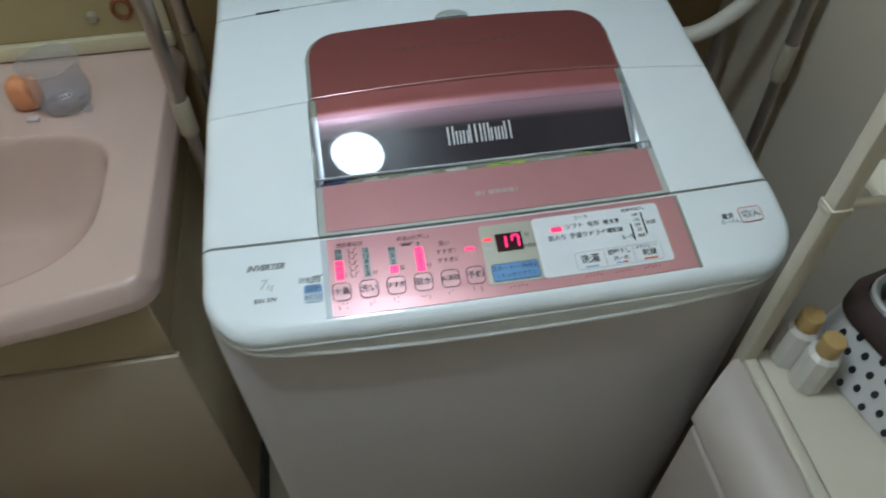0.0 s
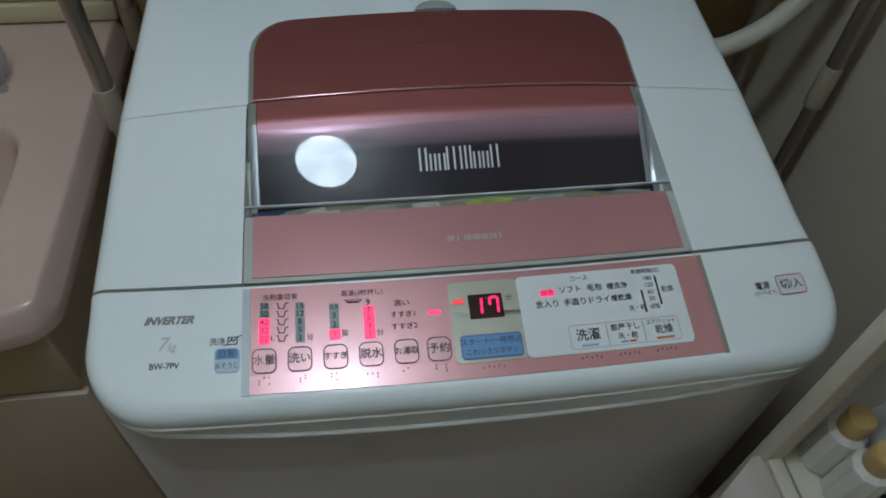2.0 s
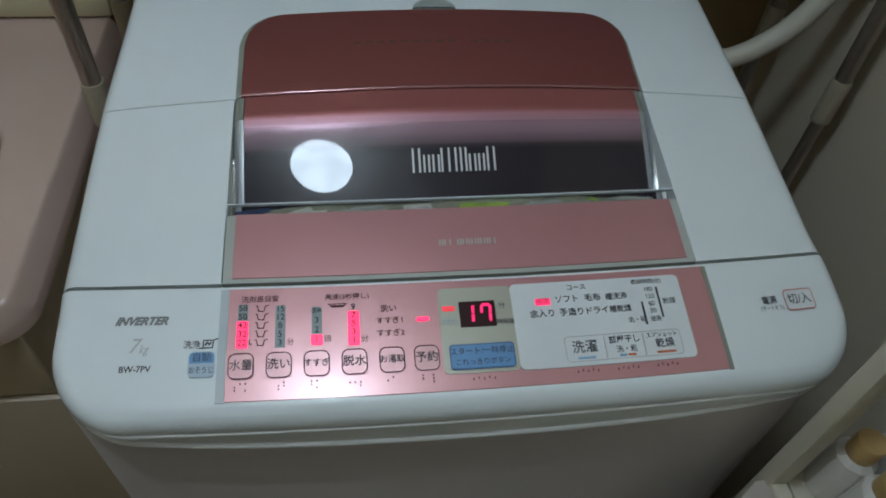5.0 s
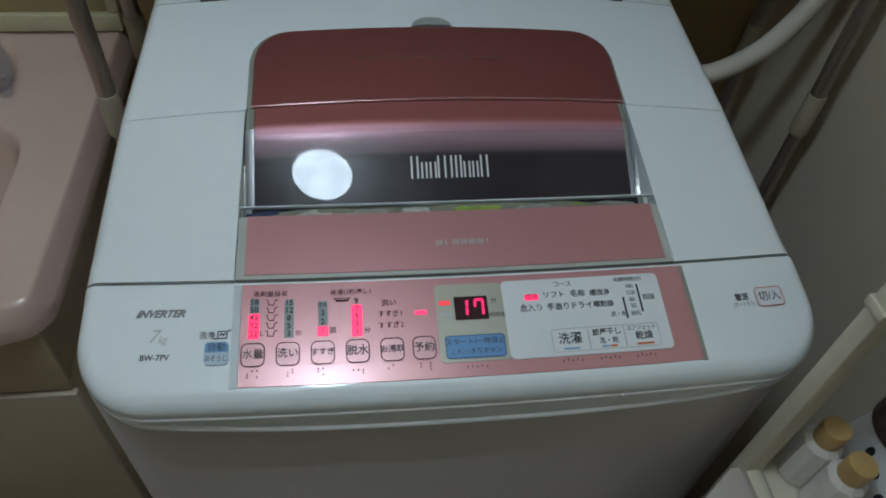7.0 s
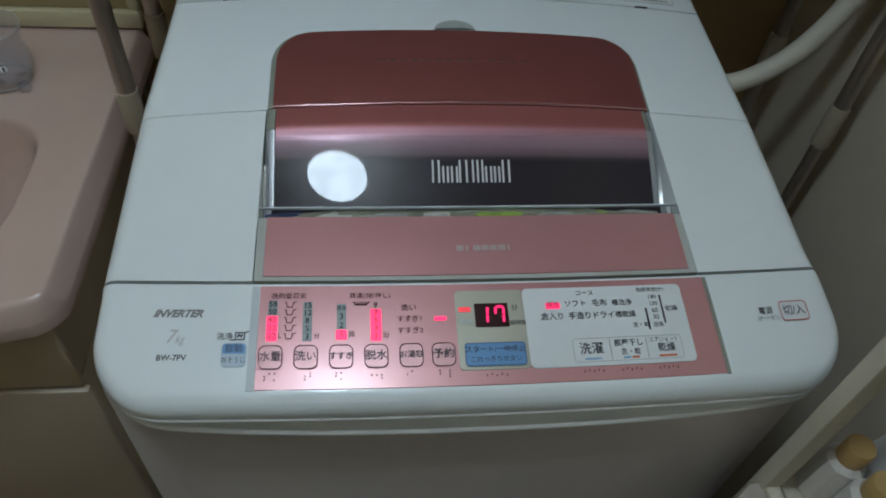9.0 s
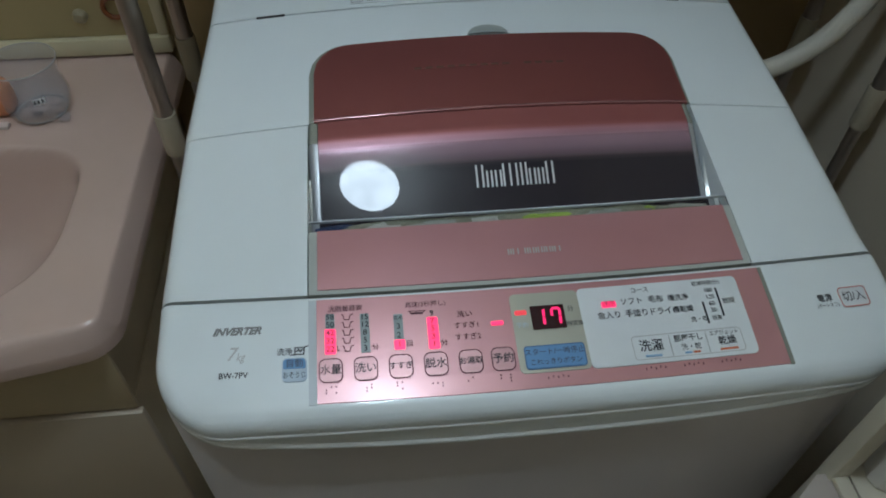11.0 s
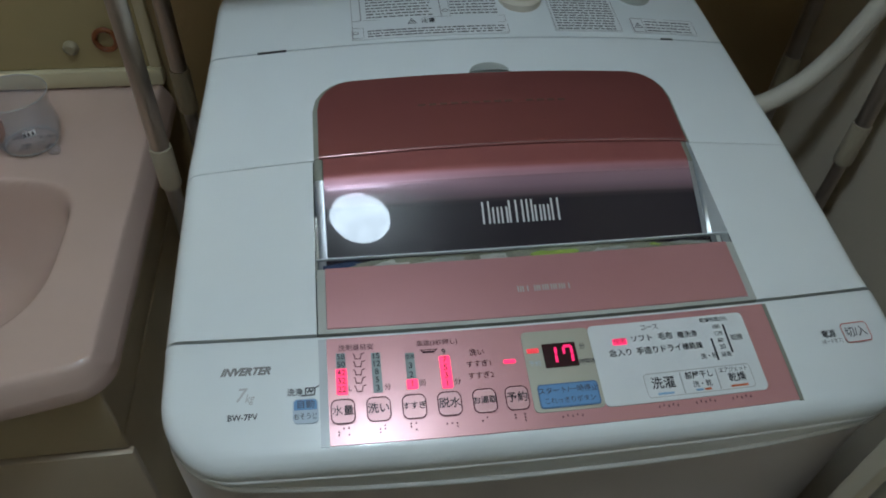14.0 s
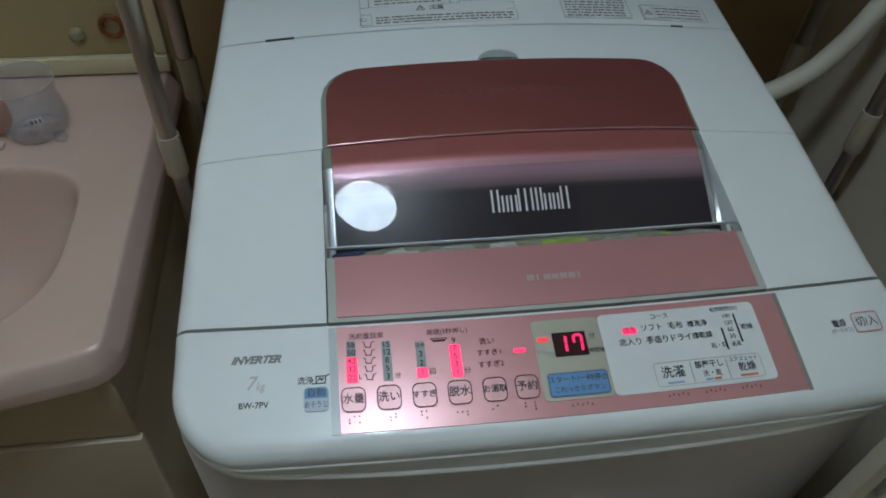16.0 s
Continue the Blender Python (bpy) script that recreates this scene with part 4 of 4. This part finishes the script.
def basin():
    bm = bmesh.new()
    nx, ny = 230, 170
    grid = []

    def front(x):
        u = (x - VC) / (VX1 - VC)
        return 0.157 + 0.042 * u * u + 0.003 * u ** 8

    def soft(k):
        k = min(1.0, k)
        return k * k * (3 - 2 * k)

    r = 0.030
    us = np.linspace(-1, 1, nx)
    us = np.sign(us) * (1 - (1 - abs(us)) ** 1.35)
    vs = np.concatenate([[0, 0.002, 0.006, 0.012, 0.02], np.linspace(0.03, 1, ny)])
    for u in us:
        x = VC + (VX1 - VC) * float(u)
        e = (VX1 - VC) * (1 - abs(float(u)))
        cut = r - math.sqrt(max(0, r * r - (r - e) ** 2)) if e < r else 0
        y0 = front(x) + cut
        row = []
        for v in vs:
            y = y0 + (0.690 - y0) * float(v)
            d = min(e, (y - y0) if v < 0.5 else 1)
            z = RIM - (0.026 * (1 - d / 0.013) ** 1.25 if d < 0.013 else 0)
            yy = (y - 0.37) / (0.128 if y > 0.37 else 0.162)
            p = 5.0 if y > 0.37 else 3.0
            q = (abs((x - VC) / 0.302) ** p + abs(yy) ** p) ** (1 / p)
            s = max(0.0, min(1.0, (1.015 - q) / 0.50))
            z -= 0.140 * (1 - (1 - s) ** 2.2) * soft(s / 0.14)
            row.append(bm.verts.new((x, y, z)))
        grid.append(row)
    for a, b in zip(grid, grid[1:]):
        for i in range(len(a) - 1):
            bm.faces.new((a[i], b[i], b[i + 1], a[i + 1]))
    rim = [e for e in bm.edges if len(e.link_faces) == 1]
    for pull in (0.0, 0.0085):
        got = bmesh.ops.extrude_edge_only(bm, edges=rim)
        for v in got["geom"]:
            if isinstance(v, bmesh.types.BMVert):
                v.co.z = RIM - 0.041
                v.co.x += pull * (-1 if v.co.x > VC else 1)
                v.co.y += pull if v.co.y < 0.5 else 0
        rim = [e for e in got["geom"] if isinstance(e, bmesh.types.BMEdge)]
    return bm


basin_top = part("basin", basin(), BASIN, vanity, "glossy pink washbasin with a rounded bowl", smooth=75)
part("drain", lathe(bmesh.new(), [(0, 0.004), (0.018, 0.004), (0.024, 0.0)], (VC, 0.352, RIM - 0.134), 24), CHROME, basin_top)
part("overflow_slot", box(bmesh.new(), -0.600, -0.585, 0.2105, 0.2150, 0.772, 0.776, 0.001), BLACK, basin_top)
part("carcass", box(bmesh.new(), VX0 + 0.006, VX1 - 0.026, 0.210, 0.690, 0.06, 0.655, 0.002), CABINET, vanity)
for xa_, xb_ in ((VX0 + 0.006, VX0 + 0.022), (VX1 - 0.040, VX1 - 0.026)):
    part("side_cheek", box(bmesh.new(), xa_, xb_, 0.210, 0.690, 0.6605, RIM - 0.0415, 0.002), CABINET, vanity)
part("top_rail", box(bmesh.new(), VX0 + 0.004, VX1 - 0.015, 0.2040, 0.21, 0.668, RIM - 0.0415, 0.002), CABINET, vanity)
for i in range(2):
    w_ = (VX1 - VX0 - 0.018) / 2
    a = VX0 + 0.005 + i * (w_ + 0.002)
    d_ = part("door", box(bmesh.new(), a, a + w_, 0.199, 0.21, 0.075, 0.664, 0.003), DOORM, vanity, "plain cream door")
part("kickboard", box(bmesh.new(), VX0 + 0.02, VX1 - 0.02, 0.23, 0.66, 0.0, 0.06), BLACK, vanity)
splash = thing("splash_panel", (VC, 0.69, RIM), "yellowed cream panel with a ledge behind the washbasin", "panel")
part("ledge", box(bmesh.new(), VX0, VX1 - 0.004, 0.680, 0.699, RIM + 0.003, RIM + 0.029, 0.004), CREAM, splash)
part("board", box(bmesh.new(), VX0, VX1 - 0.02, 0.688, 0.699, RIM + 0.0295, 1.32, 0.002), OLIVE, splash)
part("edge_trim", box(bmesh.new(), VX1 - 0.0195, VX1 - 0.004, 0.684, 0.699, RIM + 0.0295, 1.32, 0.003), CREAM, splash)
hook_ = thing("hair_ring_hook", (-0.455, 0.688, 0.91), "small white stick-on hook on the yellowed panel", "hook")
part("hook_pad", lathe(bmesh.new(), [(0.0, -0.010), (0.006, -0.009), (0.010, -0.004), (0.010, 0.0)], (-0.501, 0.688, 0.882), 20, "y"), HOOK, hook_)
ringo = thing("hair_ring", (-0.455, 0.68, 0.894), "amber brown hair ring hanging on the panel", "hair ring")
bm = bmesh.new()
tube(bm, [(-0.453 + 0.0135 * math.cos(a), 0.683, 0.894 + 0.0145 * math.sin(a)) for a in np.linspace(0.2, 6.4, 20)], 0.0036, 10, steps=2)
part("ring", bm, RINGM, ringo)

# ---- things on the basin ----
CUPX = -0.540
cup = thing("plastic_cup", (CUPX, 0.563, RIM), "clear plastic cup with a small printed label on the basin", "cup")
part("wall", lathe(bmesh.new(), [(0.0, 0.003), (0.027, 0.003), (0.034, 0.008), (0.0385, 0.020), (0.0385, 0.034), (0.0350, 0.050), (0.0390, 0.072), (0.0405, 0.074), (0.0413, 0.072), (0.0368, 0.050), (0.0403, 0.034), (0.0403, 0.020), (0.0360, 0.006), (0.029, 0.0), (0.0, 0.0)], (CUPX, 0.563, RIM), 44), CUPM, cup)
part("rim", tube(bmesh.new(), [(CUPX + 0.0409 * math.cos(a), 0.563 + 0.0409 * math.sin(a), RIM + 0.0745) for a in np.linspace(0, 6.2832, 30)], 0.0009, 8, steps=2), RIMM, cup)
part("base_ring", tube(bmesh.new(), [(CUPX + 0.0305 * math.cos(a), 0.563 + 0.0305 * math.sin(a), RIM + 0.0035) for a in np.linspace(0, 6.2832, 30)], 0.0014, 8, steps=2), RIMM, cup)
part("foot_lug", box(bmesh.new(), -0.5145, -0.4995, 0.533, 0.547, RIM, RIM + 0.013, 0.005, 3), CUPM, cup)


def cup_print(a_from, a_to, z0, z1, grow, n=5):
    bm = bmesh.new()
    ring = [[bm.verts.new((CUPX + (r + grow) * math.cos(a), 0.563 + (r + grow) * math.sin(a), RIM + z)) for a in np.linspace(radians(a_from), radians(a_to), n)] for z, r in ((z0, 0.0406), (z1, 0.0406))]
    for i in range(n - 1):
        bm.faces.new((ring[0][i], ring[0][i + 1], ring[1][i + 1], ring[1][i]))
    return bm


part("label", cup_print(-72, -51, 0.0345, 0.0425, -0.0010), PALE, cup, "small white printed label")
for a_ in (-71, -65, -58):
    part("print_bar", cup_print(a_, a_ + 3.5, 0.0360, 0.0410, -0.0006, 3), PRINT, cup)
soap = thing("soap_bar", (-0.590, 0.564, RIM), "orange soap bar lying beside the cup", "soap")
bm = bmesh.new()
bmesh.ops.create_uvsphere(bm, u_segments=24, v_segments=14, radius=1)
for v in bm.verts:
    s = [math.copysign(abs(c) ** 0.7, c) for c in v.co]
    v.co = (-0.590 + 0.022 * s[0], 0.564 + 0.018 * s[1], RIM + 0.026 + 0.026 * s[2])
part("bar", bm, SOAP, soap)
chip = thing("soap_chip", (-0.588, 0.532, RIM), "small white soap chip on the basin rim", "soap")
part("chip", box(bmesh.new(), -0.590, -0.572, 0.526, 0.537, RIM, RIM + 0.006, 0.0025), CHIPM, chip)

# ---- storage rack at the east wall ----
def turned(bm, degrees, px, py):
    bmesh.ops.rotate(bm, cent=(px, py, 0), matrix=Matrix.Rotation(radians(degrees), 3, "Z"), verts=bm.verts)
    return bm


TRAY = 0.754
RACK_SIZE, RACK_AT = 0.908, Vector((-0.0114, -0.0322, 0.1355))
FOOT = -RACK_AT.z / RACK_SIZE


def at(x, y, z):
    """From the rack's own measure to the room."""
    return Vector((x, y, z)) * RACK_SIZE + RACK_AT


def rpart(name, bm, mat, parent, label="", smooth=40):
    for v in bm.verts:
        v.co = at(*v.co)
    return part(name, bm, mat, parent, label, smooth)


unit = thing("storage_rack", (0.40, -0.20, 0), "cream plastic storage rack with trays and uprights", "storage rack")
bm = bmesh.new()
rows_ = []
for x_, y_, z_ in ((0.2740, 0.028, 0.750), (0.2510, 0.011, 0.744), (0.2290, -0.006, 0.724), (0.2240, -0.009, 0.692), (0.2310, -0.008, 0.688)):
    rows_.append([bm.verts.new(p) for p in ((x_, -0.40, z_), (x_, y_, z_), (0.612, 0.030, z_), (0.612, -0.40, z_))])
for a, b in zip(rows_, rows_[1:]):
    for i in range(4):
        bm.faces.new((a[i], a[(i + 1) % 4], b[(i + 1) % 4], b[i]))
bm.faces.new(rows_[0])
bm.faces.new(rows_[-1])
rpart("upper_drawer", turned(bm, 0.3, 0.285, 0.03), DRAWER, unit, "greyish plastic drawer", smooth=50)
rpart("top_edge", turned(box(bmesh.new(), 0.2835, 0.2985, -0.40, 0.032, 0.7505, 0.758, 0.003), 0.3, 0.285, 0.03), RACK, unit)
rpart("tray", turned(box(bmesh.new(), 0.302, 0.612, -0.40, 0.032, 0.7505, TRAY, 0.001), 0.3, 0.285, 0.03), RACK, unit)
rpart("lower_drawer", turned(box(bmesh.new(), 0.2230, 0.612, -0.40, -0.012, FOOT + 0.02, 0.684, 0.008, 3), 0.3, 0.285, 0.03), DRAWER, unit, "greyish plastic drawer")
rpart("upright", box(bmesh.new(), 0.2825, 0.3005, 0.021, 0.038, FOOT, 1.72, 0.002), RACK, unit)
rpart("upright", box(bmesh.new(), 0.584, 0.602, 0.022, 0.038, FOOT, 1.72, 0.002), RACK, unit)
for z_ in (1.005,):
    rpart("rail", tube(bmesh.new(), [(0.286, 0.030, z_), (0.60, 0.030, z_)], 0.0045, 12), RACK, unit)
    rpart("joint_ring", box(bmesh.new(), 0.2805, 0.3025, 0.0190, 0.0400, z_ - 0.005, z_ + 0.005, 0.0015), RACK, unit)
rpart("upper_shelf", box(bmesh.new(), 0.345, 0.600, -0.10, 0.084, 0.990, 1.002, 0.003), RACK, unit)


def bottle(x, y):
    t = thing("lotion_bottle", at(x, y, TRAY), "white faceted lotion bottle with a tan cap", "bottle", "bottles on the rack tray")
    rpart("flask", lathe(bmesh.new(), [(0.0, 0.0), (0.017, 0.0), (0.0192, 0.003), (0.0192, 0.051), (0.0178, 0.060), (0.0115, 0.067), (0.0100, 0.069), (0.0, 0.069)], (x, y, TRAY), 10), BOTTLE, t, smooth=25)
    rpart("cap", lathe(bmesh.new(), [(0.0, 0.065), (0.0122, 0.065), (0.0127, 0.0665), (0.0127, 0.0855), (0.0117, 0.0873), (0.0, 0.0877)], (x, y, TRAY), 32), CAP, t, "tan wood-coloured cap")


bottle(0.334, 0.0190)
bottle(0.3400, -0.0150)

basket = thing("dotted_basket", at(0.45, -0.12, TRAY), "white basket with black dots and a brown folded liner", "basket")


def basket_ring(inset, z, n=6):
    pts = []
    x0, x1, y0, y1, r = 0.368 + inset, 0.520 - inset, -0.26 + inset, 0.045 - inset, 0.034
    for cx, cy, a0 in ((x1 - r, y1 - r, 0), (x0 + r, y1 - r, 90), (x0 + r, y0 + r, 180), (x1 - r, y0 + r, 270)):
        for k in range(n + 1):
            a = radians(a0 + 90 * k / n)
            pts.append(Vector((cx + r * math.cos(a), cy + r * math.sin(a), z)))
    return pts


def loft(levels, close=True):
    bm = bmesh.new()
    rings = [[bm.verts.new(p) for p in basket_ring(i, z)] for i, z in levels]
    for a, b in zip(rings, rings[1:]):
        for k in range(len(a)):
            bm.faces.new((a[k], a[(k + 1) % len(a)], b[(k + 1) % len(a)], b[k]))
    if close:
        bm.faces.new(rings[0])
        bm.faces.new(rings[-1])
    return bm


rpart("wall", turned(loft([(0.004, TRAY), (0.0, TRAY + 0.004), (0.016, TRAY + 0.108), (0.018, TRAY + 0.110), (0.014, TRAY + 0.02), (0.012, TRAY + 0.012)]), 13, 0.362, -0.02), BASKETM, basket)
rpart("liner", turned(loft([(0.0105, TRAY + 0.078), (0.0085, TRAY + 0.081), (0.009, TRAY + 0.105), (0.013, TRAY + 0.111), (0.019, TRAY + 0.112), (0.020, TRAY + 0.08)], False), 13, 0.362, -0.02), BROWN, basket, "brown cloth liner folded over the rim")
rpart("inner_bag", turned(loft([(0.023, TRAY + 0.07), (0.020, TRAY + 0.116), (0.022, TRAY + 0.118), (0.026, TRAY + 0.114), (0.030, TRAY + 0.075)], True), 13, 0.362, -0.02), BASKETM, basket)
for j in range(7):
    z_ = TRAY + 0.012 + 0.0125 * j
    for i in range(8):
        y_ = 0.003 - 0.033 * i - (0.0165 if j % 2 else 0)
        bm = lathe(bmesh.new(), [(0.0, -0.0012), (0.0036, -0.001), (0.0038, 0.003)], (0.3672 + 0.148 * (z_ - TRAY), y_, z_), 14, "x")
        for v in bm.verts:
            v.co.z = z_ + (v.co.z - z_) * 1.5
        rpart("dot", turned(bm, 13, 0.362, -0.02), DOT, basket, "", smooth=30)
cloth = thing("green_cloth", at(0.455, -0.040, TRAY + 0.07), "bright green cloth bundle in the basket", "cloth")
bm = bmesh.new()
bmesh.ops.create_icosphere(bm, subdivisions=4, radius=1)
for v in bm.verts:
    n_ = noise.noise(v.co * 2.3) * 0.25 + noise.noise(v.co * 6) * 0.1
    p = v.co * (1 + n_)
    v.co = (0.450 + 0.050 * p.x, -0.035 + 0.070 * p.y, TRAY + 0.116 + 0.042 * p.z)
rpart("bundle", bm, GREEN, cloth)
